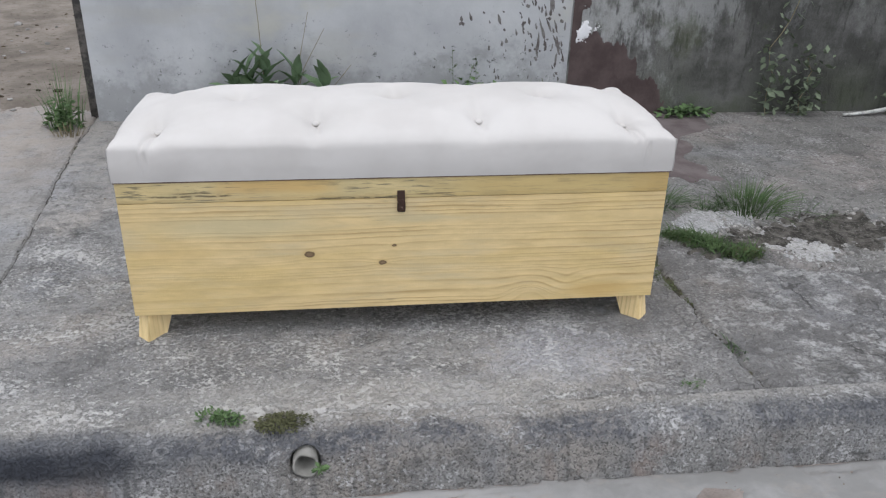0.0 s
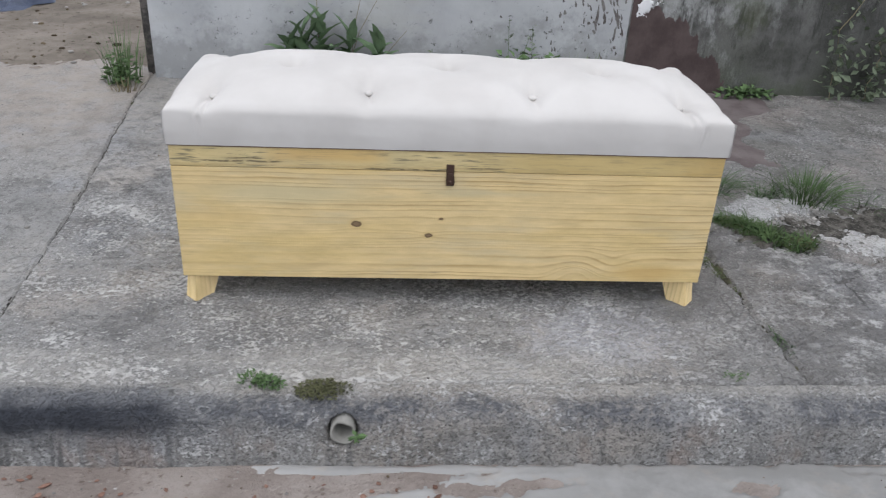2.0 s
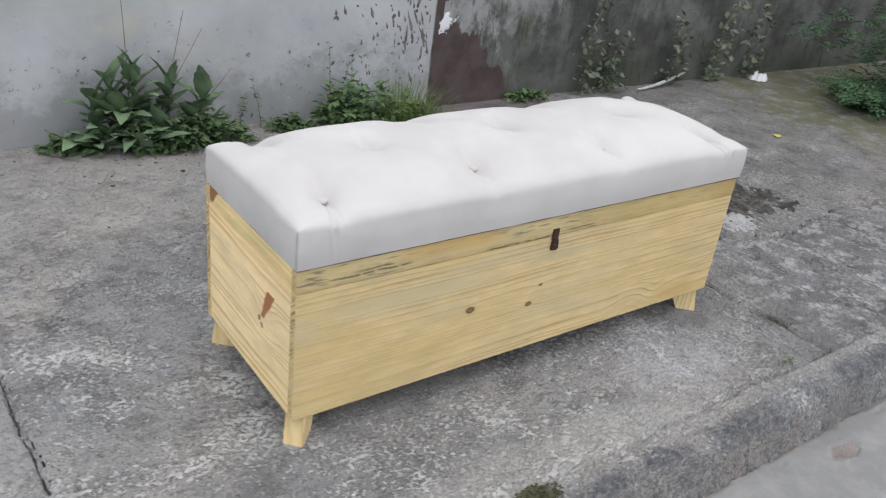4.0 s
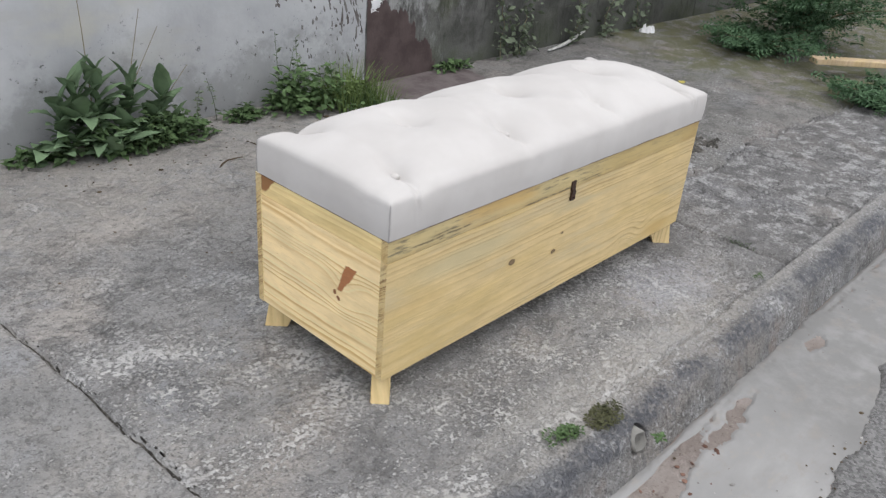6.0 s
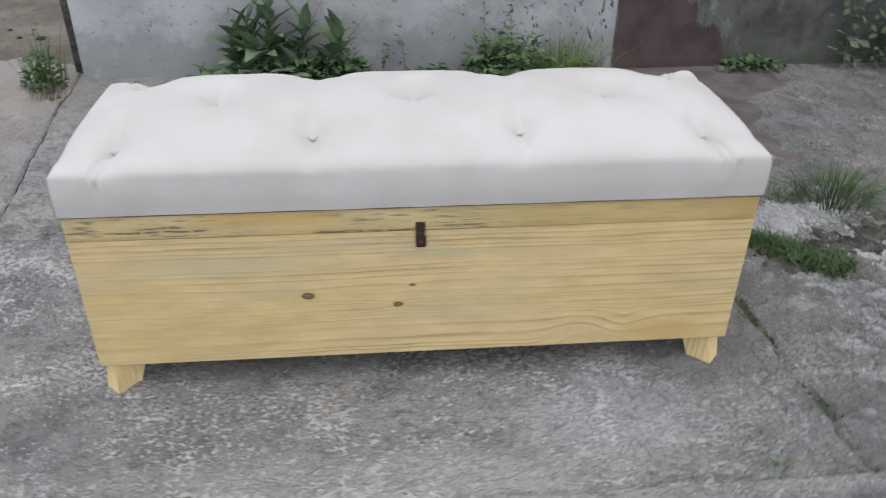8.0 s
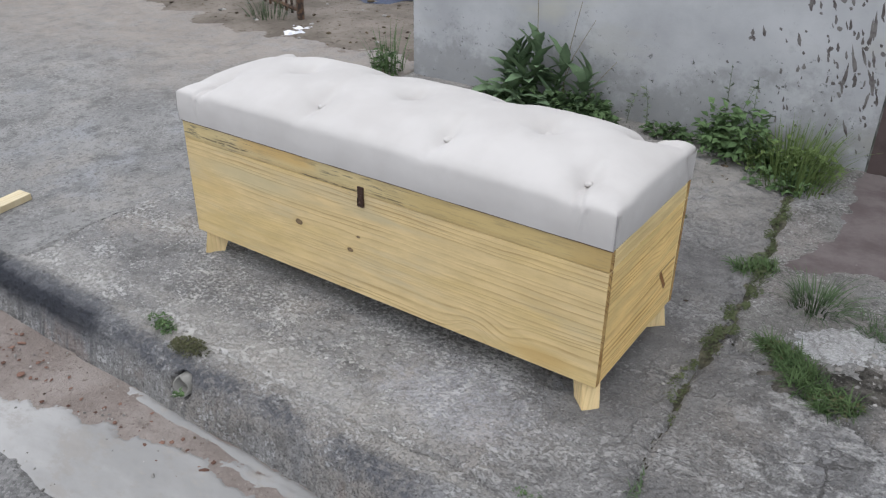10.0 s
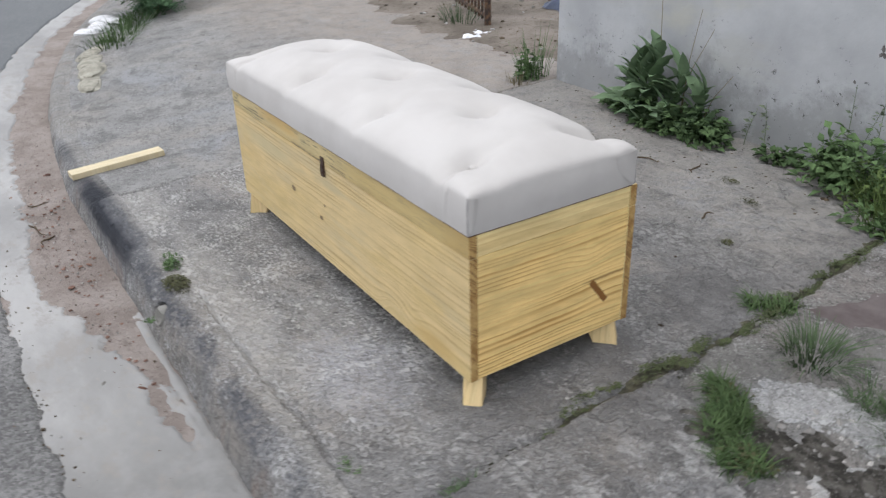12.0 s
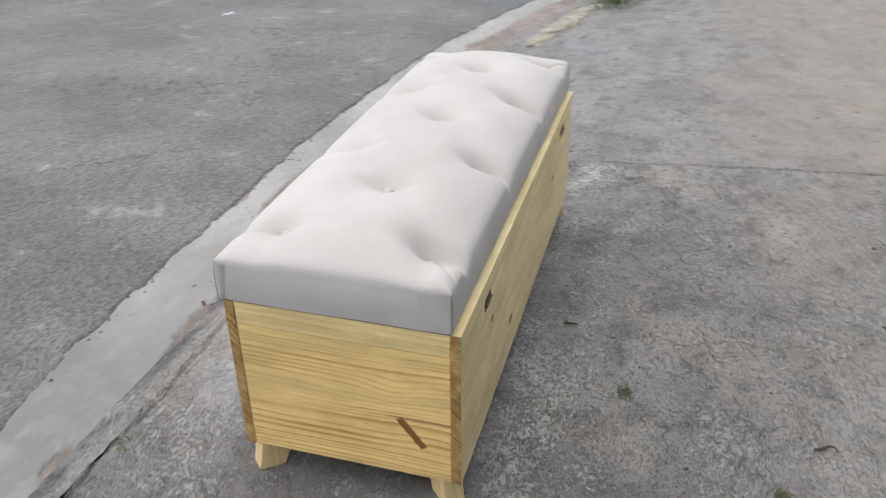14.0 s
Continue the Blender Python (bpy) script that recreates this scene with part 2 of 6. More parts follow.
CRUST = k.done(c, k.noise(60, 6, 0.7), 0.002, 0.5)
k = Mat("gutter_dirt", 0.95, 0.1)
c = k.mix(k.step(k.noise(5, 7, 0.7), 0.34, 0.66), (0.225, 0.19, 0.17), (0.325, 0.285, 0.26))
c = k.mix(k.mul(k.step(k.noise(11, 7, 0.72, vec=k.stretch(0.5, 1, 1, (4, 4, 0))), 0.54, 0.64), 0.6), c, (0.18, 0.15, 0.134))
c = k.mix(k.mul(k.step(k.noise(60, 6, 0.75), 0.56, 0.66), 0.7), c, (0.11, 0.082, 0.068))
c = k.mix(k.mul(k.step(k.noise(85, 6, 0.75), 0.58, 0.68), 0.6), c, (0.38, 0.34, 0.31))
DIRT = k.done(c, k.add(k.noise(70, 7, 0.75), k.noise(14, 5, 0.6)), 0.012, 0.9)
# brown soil, its colour lowered for overhead shade; no roof is built
k = Mat("yard_soil", 0.95, 0.1)
c = k.mix(k.step(k.noise(3, 7, 0.65), 0.35, 0.68), (0.14, 0.12, 0.1), (0.245, 0.215, 0.185))
c = k.mix(k.mul(k.step(k.noise(28, 6, 0.7), 0.55, 0.65), 0.6), c, (0.06, 0.045, 0.03))
SOIL = k.done(c, k.noise(40, 8, 0.75), 0.015, 0.9)
k = Mat("dark_soil", 0.95, 0.1)
c = k.mix(k.step(k.noise(22, 7, 0.7), 0.4, 0.65), (0.045, 0.042, 0.037), (0.155, 0.144, 0.128))
c = k.mix(k.mul(k.step(k.noise(130, 6, 0.75), 0.54, 0.64), 0.7), c, (0.25, 0.24, 0.225))
HUMUS = k.done(c, k.noise(80, 8, 0.8), 0.012, 1.0)

k = Mat("mossy_soil", 0.95, 0.1)
c = k.mix(k.step(k.noise(30, 7, 0.7), 0.4, 0.65), (0.055, 0.053, 0.04), (0.135, 0.13, 0.09))
MOSSY = k.done(c, k.noise(110, 7, 0.75), 0.008, 0.9)

k = Mat("asphalt", 0.85, 0.3)
c = k.mix(k.step(k.noise(1.4, 5, 0.6), 0.35, 0.65), (0.124, 0.122, 0.12), (0.172, 0.169, 0.166))
stone = k.cells(150, out="Color")
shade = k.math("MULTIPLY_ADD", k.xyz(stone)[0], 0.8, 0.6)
c = k.mix(1.0, c, k.vec(shade, shade, shade), "MULTIPLY")
c = k.mix(k.mul(k.step(k.noise(9, 8, 0.72), 0.54, 0.66), 0.6), c, (0.12, 0.118, 0.115))
c = k.mix(k.mul(k.step(k.noise(5, 8, 0.72, vec=k.stretch(1, 1, 1, (9, 2, 0))), 0.58, 0.7), 0.6), c, (0.36, 0.357, 0.35))
crack = k.cells(1.5, "DISTANCE_TO_EDGE", vec=k.warped(5, 0.3))
c = k.mix(k.mul(k.step(crack, 0.008, 0.002), k.step(k.noise(1.6, 3), 0.5, 0.6)), c, (0.08, 0.079, 0.077))
X, Y, Z = k.xyz()
resurfaced = k.step(k.sub(k.add(X, k.mul(k.sub(k.noise(2.5, 5, 0.6), 0.5), 0.3)), k.math("MULTIPLY_ADD", Y, 0.325, -3.5)), 0.03, -0.03)
c = k.mix(k.mul(resurfaced, 0.75), c, (0.122, 0.132, 0.138))
grain = k.noise(120, 6, 0.8)
c = k.mix(k.mul(k.step(grain, 0.55, 0.68), 0.55), c, (0.05, 0.05, 0.05))
c = k.mix(k.mul(k.step(grain, 0.45, 0.33), 0.45), c, (0.33, 0.328, 0.32))
ASPHALT = k.done(c, k.add(k.mul(k.sub(1.0, k.cells(150)), 0.5), k.add(k.noise(40, 7, 0.75), grain)), 0.004, 0.7)

# walls
k = Mat("whitewashed_wall", 0.9, 0.15)
X, Y, Z = k.xyz()
c = k.mix(k.step(k.noise(2.6, 6, 0.6), 0.3, 0.7), (0.33, 0.338, 0.348), (0.44, 0.448, 0.458))
c = k.mix(k.mul(k.step(k.noise(4.5, 7, 0.65, vec=k.stretch(0.35, 1, 1.6)), 0.52, 0.7), 0.45), c, (0.36, 0.355, 0.33))
c = k.mix(k.mul(k.step(k.noise(1.7, 5, 0.6, vec=k.stretch(1, 1, 2, (3, 0, 5))), 0.56, 0.7), 0.4), c, (0.45, 0.43, 0.34))
mould = k.add(k.noise(5, 8, 0.72), k.add(k.step(Z, 0.02, 0.5, 0.24, -0.12), k.step(X, -0.3, 0.6, 0.0, 0.04)))
c = k.mix(k.mul(k.step(mould, 0.54, 0.74), 0.5), c, (0.16, 0.163, 0.16))
c = k.mix(k.mul(k.step(k.noise(38, 7, 0.75), 0.6, 0.67), k.step(mould, 0.4, 0.62)), c, (0.06, 0.062, 0.055))
PLASTER = k.done(c, k.add(k.noise(9, 6, 0.6), k.mul(k.noise(70, 5, 0.7), 0.15)), 0.005, 0.6)
k = Mat("mouldy_wall", 0.95, 0.1)
X, Y, Z = k.xyz()
c = k.mix(k.step(k.noise(3.5, 8, 0.68), 0.36, 0.64), (0.06, 0.06, 0.055), (0.155, 0.154, 0.147))
lightness = k.add(k.noise(6, 8, 0.7, vec=k.stretch(1, 1, 0.5)), k.add(k.step(X, 0.85, 1.7, 0.1, -0.08), k.step(Z, 0.1, 0.6, -0.07, 0.07)))
c = k.mix(k.mul(k.step(lightness, 0.5, 0.62), k.step(X, 1.0, 1.6, 0.85, 0.4)), c, (0.33, 0.335, 0.33))
runs = k.noise(1.0, 7, 0.68, vec=k.vec(k.mul(X, 24.0), 0.0, k.mul(Z, 5.0)))
c = k.mix(k.mul(k.step(runs, 0.54, 0.66), k.step(X, 1.5, 0.95, 0.1, 0.65)), c, (0.25, 0.25, 0.24))
c = k.mix(k.mul(k.step(runs, 0.46, 0.36), 0.7), c, (0.04, 0.04, 0.037))
c = k.mix(k.mul(k.step(k.noise(4, 6, 0.65, vec=k.stretch(1, 1, 1, (5, 5, 1))), 0.55, 0.7), 0.5), c, (0.065, 0.075, 0.04))
c = k.mix(k.mul(k.step(Z, 0.35, 0.02), k.step(k.noise(7, 6, 0.65), 0.4, 0.62, 0.1, 0.7)), c, (0.055, 0.065, 0.04))
MOULD = k.done(c, k.add(k.noise(14, 8, 0.7), k.mul(k.noise(90, 5, 0.7), 0.4)), 0.015, 0.8)
k = Mat("maroon_paint", 0.8, 0.2)
c = k.mix(k.step(k.noise(8, 7, 0.65), 0.35, 0.65), (0.058, 0.042, 0.04), (0.088, 0.066, 0.063))
MAROON = k.done(c, k.noise(50, 6, 0.7), 0.003, 0.6)
k = Mat("maroon_spill", 0.85, 0.2)
c = k.mix(k.step(k.noise(8, 7, 0.65), 0.35, 0.65), (0.095, 0.077, 0.076), (0.145, 0.124, 0.122))
SPILL = k.done(c, k.noise(50, 6, 0.7), 0.003, 0.6)
k = Mat("old_drip", 0.85, 0.2)
DRIP = k.done(k.mix(k.step(k.noise(30, 5), 0.35, 0.65), (0.075, 0.065, 0.062), (0.17, 0.16, 0.155)), k.noise(60), 0.001)
k = Mat("white_paint", 0.8, 0.2)
WHITE = k.done(k.mix(k.noise(20, 6, 0.7), (0.55, 0.55, 0.56), (0.75, 0.75, 0.76)), k.noise(60), 0.002)
k = Mat("grimy_plastic", 0.6, 0.3)
STRIP = k.done(k.mix(k.step(k.noise(40, 6, 0.7), 0.4, 0.65), (0.5, 0.5, 0.48), (0.25, 0.25, 0.23)), k.noise(60), 0.001)
k = Mat("rusty_iron", 0.85, 0.3)
c = k.mix(k.step(k.noise(35, 7, 0.7), 0.4, 0.62), (0.04, 0.03, 0.025), (0.13, 0.075, 0.045))
RUST = k.done(c, k.noise(120, 5, 0.7), 0.002, 0.8)
k = Mat("dark_iron", 0.7, 0.4)
IRON = k.done(k.mix(k.step(k.noise(30, 7, 0.7), 0.4, 0.65), (0.032, 0.03, 0.028), (0.11, 0.098, 0.088)), k.noise(120, 5, 0.7), 0.002, 0.8)
k = Mat("clay_pipe", 0.8, 0.3)
PIPE = k.done(k.mix(k.noise(30, 5, 0.7), (0.13, 0.126, 0.115), (0.27, 0.262, 0.24)), k.noise(90, 5), 0.002)
k = Mat("dark_steel", 0.45, 0.5)
k.b.inputs["Metallic"].default_value = 0.6
STEEL = k.done(k.mix(k.noise(140, 5, 0.7), (0.045, 0.026, 0.02), (0.1, 0.06, 0.045)), k.noise(200, 4), 0.001)

# fabric
k = Mat("cream_fabric", 0.92, 0.15)
k.b.inputs["Sheen Weight"].default_value, k.b.inputs["Sheen Roughness"].default_value = 0.08, 0.5
c = k.mix(k.step(k.noise(5, 4, 0.6), 0.35, 0.65), (0.468, 0.447, 0.428), (0.513, 0.493, 0.474))
weave = k.math("SINE", k.mul(k.xyz()[0], 3000.0))
weft = k.math("SINE", k.mul(k.add(k.xyz()[1], k.xyz()[2]), 3000.0))
FABRIC = k.done(c, k.add(k.mul(k.add(weave, weft), 0.2), k.noise(160, 4, 0.7)), 0.0006, 0.5)


k = Mat("seam_fabric", 0.95, 0.1)
SEAM_FABRIC = k.done(k.mix(k.noise(90, 4), (0.26, 0.25, 0.245), (0.36, 0.345, 0.335)), k.noise(200), 0.0005)
# brown staple line, darkened to carry the shade of the gap under the cushion
k = Mat("gap_line_strip", 0.9, 0.1)
GAP_LINE = k.done(k.mix(k.noise(60, 4), (0.09, 0.055, 0.045), (0.16, 0.1, 0.08)), k.noise(200), 0.0005)


# wood: growth rings cut along the board, bent round the knots
def pine(name, along, across, rings=70.0, sway=0.035, knots=(), seed=0.0, light=(0.61, 0.465, 0.245), late=(0.37, 0.25, 0.1), contrast=0.8, stain=0.0, streaks=0.0, orange=0.25, dash=0.6, plain=()):
    k = Mat(name, 0.5, 0.35)
    P = k.xyz()
    u, v = k.add(P["XYZ".index(along)], seed * 1.7), k.add(P["XYZ".index(across)], seed * 0.9)
    slow = k.noise(1.0, 3, 0.5, vec=k.vec(k.mul(u, 1.6), seed, k.mul(v, 5.0)))
    fine = k.noise(1.0, 3, 0.6, vec=k.vec(k.mul(u, 8.0), seed + 3, k.mul(v, 45.0)))
    f = k.add(v, k.add(k.mul(k.sub(slow, 0.5), sway * 2), k.mul(k.sub(fine, 0.5), 0.0075)))
    ku, kv = P["XYZ".index(along)], P["XYZ".index(across)]
    for cu, cv, amp, su, sv, rad in knots:
        du, dv = k.math("DIVIDE", k.sub(ku, cu), su), k.math("DIVIDE", k.sub(kv, cv), sv)
        g = k.math("EXPONENT", k.mul(k.add(k.mul(du, du), k.mul(dv, dv)), -1.0))
        f = k.add(f, k.mul(k.mul(g, amp), k.math("SIGN", dv) if rad else 1.0))
    width = k.noise(1.0, 2, 0.5, vec=k.vec(seed, 5.0, k.mul(f, 14.0)))
    ring = k.add(k.mul(f, rings * 0.8), k.mul(width, 9.0))
    fr = k.math("FRACT", ring)
    band = k.mul(k.step(fr, 0.5, 0.9), k.step(fr, 1.0, 0.92))
    patchy = k.step(k.noise(1.0, 4, 0.6, vec=k.vec(k.mul(u, 2.5), seed + 8, k.mul(v, 16.0))), 0.32, 0.62, 0.1, 1.0)
    for cu, cv, su, sv, amount in plain:
        du, dv = k.math("DIVIDE", k.sub(ku, cu), su), k.math("DIVIDE", k.sub(kv, cv), sv)
        g = k.math("EXPONENT", k.mul(k.add(k.mul(du, du), k.mul(dv, dv)), -1.0))
        patchy = k.mul(patchy, k.sub(1.0, k.mul(g, amount)))
    c = k.mix(k.mul(k.mul(band, patchy), contrast), light, late)
    c = k.mix(k.mul(k.mul(k.step(fr, 0.0, 0.06), k.step(fr, 0.3, 0.1)), 0.3), c, tuple(min(0.85, x * 1.2) for x in light))
    tone = k.noise(1.0, 4, 0.6, vec=k.vec(k.mul(u, 2.0), seed + 11, k.mul(v, 9.0)))
    c = k.mix(k.step(tone, 0.45, 0.66, 0.0, orange * 2), c, (0.57, 0.425, 0.19))
    fibre = k.noise(1.0, 4, 0.65, vec=k.vec(k.mul(u, 14.0), seed, k.mul(v, 520.0)))
    c = k.mix(k.step(fibre, 0.5, 0.75, 0.0, 0.3), c, late)
    speck = k.noise(1.0, 5, 0.7, vec=k.vec(k.mul(u, 45.0), seed + 5, k.mul(v, 260.0)))
    c = k.mix(k.step(speck, 0.61, 0.72, 0.0, 0.4), c, tuple(0.8 * x for x in late))
    mottle = k.step(k.noise(1.0, 5, 0.65, vec=k.vec(k.mul(u, 9.0), seed + 6, k.mul(v, 34.0))), 0.3, 0.7, 0.88, 1.08)
    c = k.mix(1.0, c, k.vec(mottle, mottle, k.mul(mottle, 0.98)), "MULTIPLY")
    if stain:
        bl = k.noise(1.0, 5, 0.6, vec=k.vec(k.mul(u, 2.6), seed + 21, k.mul(v, 17.0)))
        c = k.mix(k.step(bl, 0.48, 0.68, 0.0, stain), c, (0.44, 0.39, 0.268))
    if streaks:
        st = k.noise(1.0, 6, 0.62, vec=k.vec(k.mul(u, 11.0), seed + 31, k.mul(v, 190.0)))
        clear = k.step(k.noise(1.0, 3, 0.5, vec=k.vec(k.mul(u, 2.2), seed + 41, k.mul(v, 7.0))), 0.5, 0.62)
        c = k.mix(k.mul(clear, k.step(st, dash, dash + 0.09, 0.0, streaks)), c, (0.19, 0.165, 0.105))
    jit = k.mul(k.sub(k.noise(60, 4, 0.6), 0.5), 0.9)
    for cu, cv, amp, su, sv, rad in knots:
        if rad:
            du, dv = k.math("DIVIDE", k.sub(ku, cu), rad), k.math("DIVIDE", k.sub(kv, cv), rad * 0.62)
            d = k.add(k.math("SQRT", k.add(k.mul(du, du), k.mul(dv, dv))), jit)
            c = k.mix(k.step(d, 2.2, 1.0, 0.0, 0.35), c, (0.45, 0.32, 0.13))
            c = k.mix(k.step(d, 1.12, 0.85), c, (0.13, 0.085, 0.045))
            c = k.mix(k.step(d, 0.75, 0.3, 0.0, 0.6), c, (0.22, 0.15, 0.085))
    return k, c, k.add(k.mul(band, 0.5), k.mul(fibre, 0.5))


k, c, h = pine("pine_front", "X", "Z", 88, 0.013, ((-0.207, 0.204, 0.006, 0.05, 0.022, 0.012), (-0.045, 0.178, 0.005, 0.035, 0.018, 0.0095), (-0.019, 0.22, 0.004, 0.03, 0.014, 0.0055), (0.30, 0.09, -0.034, 0.055, 0.035, 0), (0.385, 0.115, 0.02, 0.045, 0.03, 0)), 1.0, contrast=0.85, stain=0.42, streaks=0.42, orange=0.36, dash=0.58,
               plain=((-0.38, 0.18, 0.26, 0.055, 0.9), (0.12, 0.17, 0.2, 0.025, 0.7), (-0.5, 0.27, 0.1, 0.05, 0.6)))
X, Y, Z = k.xyz()
wob = k.mul(k.sub(k.noise(14, 4, 0.6), 0.5), 0.05)
for cx, cz, rx, rz, tone, amount in ((0.47, 0.088, 0.09, 0.022, (0.5, 0.33, 0.12), 0.6), (-0.36, 0.275, 0.2, 0.03, (0.44, 0.41, 0.27), 0.45), (0.02, 0.285, 0.09, 0.014, (0.4, 0.375, 0.25), 0.25), (-0.5, 0.215, 0.09, 0.02, (0.58, 0.41, 0.18), 0.35)):
    d = k.math("SQRT", k.add(k.math("POWER", k.math("DIVIDE", k.sub(X, cx), rx), 2.0), k.math("POWER", k.math("DIVIDE", k.sub(k.add(Z, k.mul(wob, 0.3)), cz), rz), 2.0)))
    c = k.mix(k.step(d, 1.3, 0.3, 0.0, amount), c, tone)
PINE_FRONT = k.done(c, h, 0.0006, 0.6)
# the lid's rail comes from another board: dark sap streaks, one orange stretch, a browner end
k, c, h = pine("pine_lid", "X", "Z", 75, 0.008, (), 4.3, light=(0.51, 0.415, 0.225), stain=0.5, orange=0.15, contrast=0.5)
X, Y, Z = k.xyz()
wob = k.mul(k.sub(k.noise(9, 4, 0.6), 0.5), 0.12)
wx = k.add(X, wob)
sap = k.mul(k.step(k.math("ABSOLUTE", k.add(wx, 0.265)), 0.16, 0.07), k.step(k.add(Z, k.mul(wob, 0.15)), 0.345, 0.362, 0.25, 0.8))
c = k.mix(sap, c, (0.53, 0.35, 0.13))
c = k.mix(k.step(wx, 0.0, 0.2, 0.0, 0.6), c, (0.47, 0.335, 0.125))
c = k.mix(k.step(wx, 0.48, 0.58, 0.0, 0.6), c, (0.4, 0.27, 0.1))
blot = k.noise(1.0, 5, 0.65, vec=k.vec(k.mul(X, 9.0), 2.0, k.mul(Z, 60.0)))
c = k.mix(k.step(blot, 0.5, 0.66, 0.0, 0.5), c, (0.36, 0.275, 0.13))
st = k.noise(1.0, 6, 0.62, vec=k.vec(k.mul(X, 15.0), 9.0, k.mul(Z, 210.0)))
most = k.math("MAXIMUM", k.step(wx, -0.28, -0.4), k.step(k.math("ABSOLUTE", k.sub(wx, -0.01)), 0.2, 0.08))
c = k.mix(k.mul(k.step(most, 0.0, 1.0, 0.3, 1.0), k.step(st, 0.53, 0.63, 0.0, 0.9)), c, (0.17, 0.15, 0.095))
for lo, hi, cz, half in ((-0.2, -0.004, 0.3375, 0.0014), (-0.55, -0.36, 0.349, 0.0016), (-0.5, -0.4, 0.356, 0.001), (0.02, 0.12, 0.343, 0.0012)):
    d = k.math("ABSOLUTE", k.sub(k.add(Z, k.mul(k.sub(k.noise(22, 4, 0.6), 0.5), 0.008)), cz))
    span = k.mul(k.step(X, lo, lo + 0.03), k.step(X, hi, hi - 0.02))
    c = k.mix(k.mul(k.mul(span, k.step(d, half * 1.8, half * 0.6)), k.step(k.noise(55, 4), 0.36, 0.5, 0.2, 0.85)), c, (0.1, 0.078, 0.045))
PINE_LID = k.done(c, h, 0.0006, 0.6)
k, c, h = pine("pine_side_rail", "Y", "Z", 75, 0.012, (), 6.2, light=(0.8, 0.62, 0.31), late=(0.52, 0.35, 0.14), contrast=0.7, orange=0.2)
P = k.xyz()
bark = k.mul(k.step(k.sub(k.add(P[1], k.mul(k.noise(60, 3), 0.01)), k.math("MULTIPLY_ADD", k.sub(0.381, P[2]), 0.9, 0.352)), -0.002, 0.002), k.step(P[0], 0.0, -0.3))
c = k.mix(k.mul(bark, k.step(P[2], 0.342, 0.35)), c, (0.27, 0.13, 0.05))
PINE_RAIL = k.done(c, h, 0.0006, 0.6)
k, c, h = pine("pine_back", "X", "Z", 55, 0.05, ((0.2, 0.15, 0.02, 0.06, 0.04, 0.014), (-0.3, 0.25, 0.02, 0.06, 0.04, 0.012), (0.38, 0.27, 0.02, 0.06, 0.03, 0.01)), 7.1, light=(0.85, 0.7, 0.4), late=(0.62, 0.46, 0.22), contrast=0.55)
PINE_BACK = k.done(c, h, 0.0006, 0.6)
# left end: base tone raised well above the front's, side light put into the colour
k, c, h = pine("pine_left", "Y", "Z", 58, 0.03, ((0.12, 0.215, 0.03, 0.05, 0.04, 0),), 2.6, light=(0.9, 0.7, 0.4), late=(0.6, 0.38, 0.15), contrast=1.0, orange=0.1)
P = k.xyz()
jit = k.mul(k.sub(k.noise(30, 3, 0.5), 0.5), 0.012)
py, pz = k.add(P[1], jit), k.add(P[2], jit)
fall = k.sub(0.281, pz)
tri = k.mul(k.step(k.sub(k.add(0.118, k.mul(fall, 0.34)), py), -0.0015, 0.0015), k.step(k.sub(py, k.add(0.082, k.mul(fall, 0.67))), -0.0015, 0.0015))
tri = k.mul(tri, k.mul(k.step(fall, -0.001, 0.001), k.step(pz, 0.212, 0.216)))
c = k.mix(tri, c, k.mix(k.noise(90, 5, 0.7), (0.28, 0.105, 0.04), (0.46, 0.2, 0.085)))
for ky, kz, kr in ((0.148, 0.206, 0.007), (0.137, 0.196, 0.005)):
    d = k.math("SQRT", k.add(k.math("POWER", k.sub(py, ky), 2.0), k.math("POWER", k.sub(pz, kz), 2.0)))
    c = k.mix(k.step(d, kr, kr * 0.7), c, (0.22, 0.09, 0.035))
PINE_LEFT = k.done(c, h, 0.0006, 0.6)
# right end: orange pine, its base tone also lifted in place of light from that side
k, c, h = pine("pine_right", "Y", "Z", 105, 0.016, ((0.35, 0.16, -0.012, 0.09, 0.04, 0), (0.3, 0.25, 0.012, 0.05, 0.03, 0)), 9.2, light=(0.87, 0.615, 0.26), late=(0.53, 0.29, 0.085), contrast=1.0, orange=0.35)
P = k.xyz()
jit = k.mul(k.sub(k.noise(50, 4, 0.6), 0.5), 0.008)
t1 = k.add(k.mul(k.sub(P[1], 0.326), 0.604), k.mul(k.sub(P[2], 0.161), -0.797))
t2 = k.add(k.add(k.mul(k.sub(P[1], 0.326), 0.797), k.mul(k.sub(P[2], 0.161), 0.604)), jit)
bar = k.mul(k.step(k.math("ABSOLUTE", t1), 0.039, 0.034), k.step(k.math("ABSOLUTE", t2), 0.0085, 0.0055))
c = k.mix(bar, c, (0.24, 0.105, 0.03))
line = k.mul(k.step(k.math("ABSOLUTE", k.sub(k.add(P[2], k.mul(jit, 0.5)), 0.192)), 0.0035, 0.001), k.step(P[1], 0.27, 0.31))
c = k.mix(k.mul(line, 0.8), c, (0.26, 0.13, 0.04))
PINE_RIGHT = k.done(c, h, 0.0006, 0.6)
k, c, h = pine("pine_leg", "Z", "X", 110, 0.01, (), 5.5, light=(0.8, 0.61, 0.34), contrast=0.5)
PINE_LEG = k.done(c, h, 0.0005, 0.5)
k, c, h = pine("pine_stick", "Y", "X", 90, 0.01, (), 3.5, light=(0.58, 0.5, 0.34), contrast=0.3, orange=0.05)
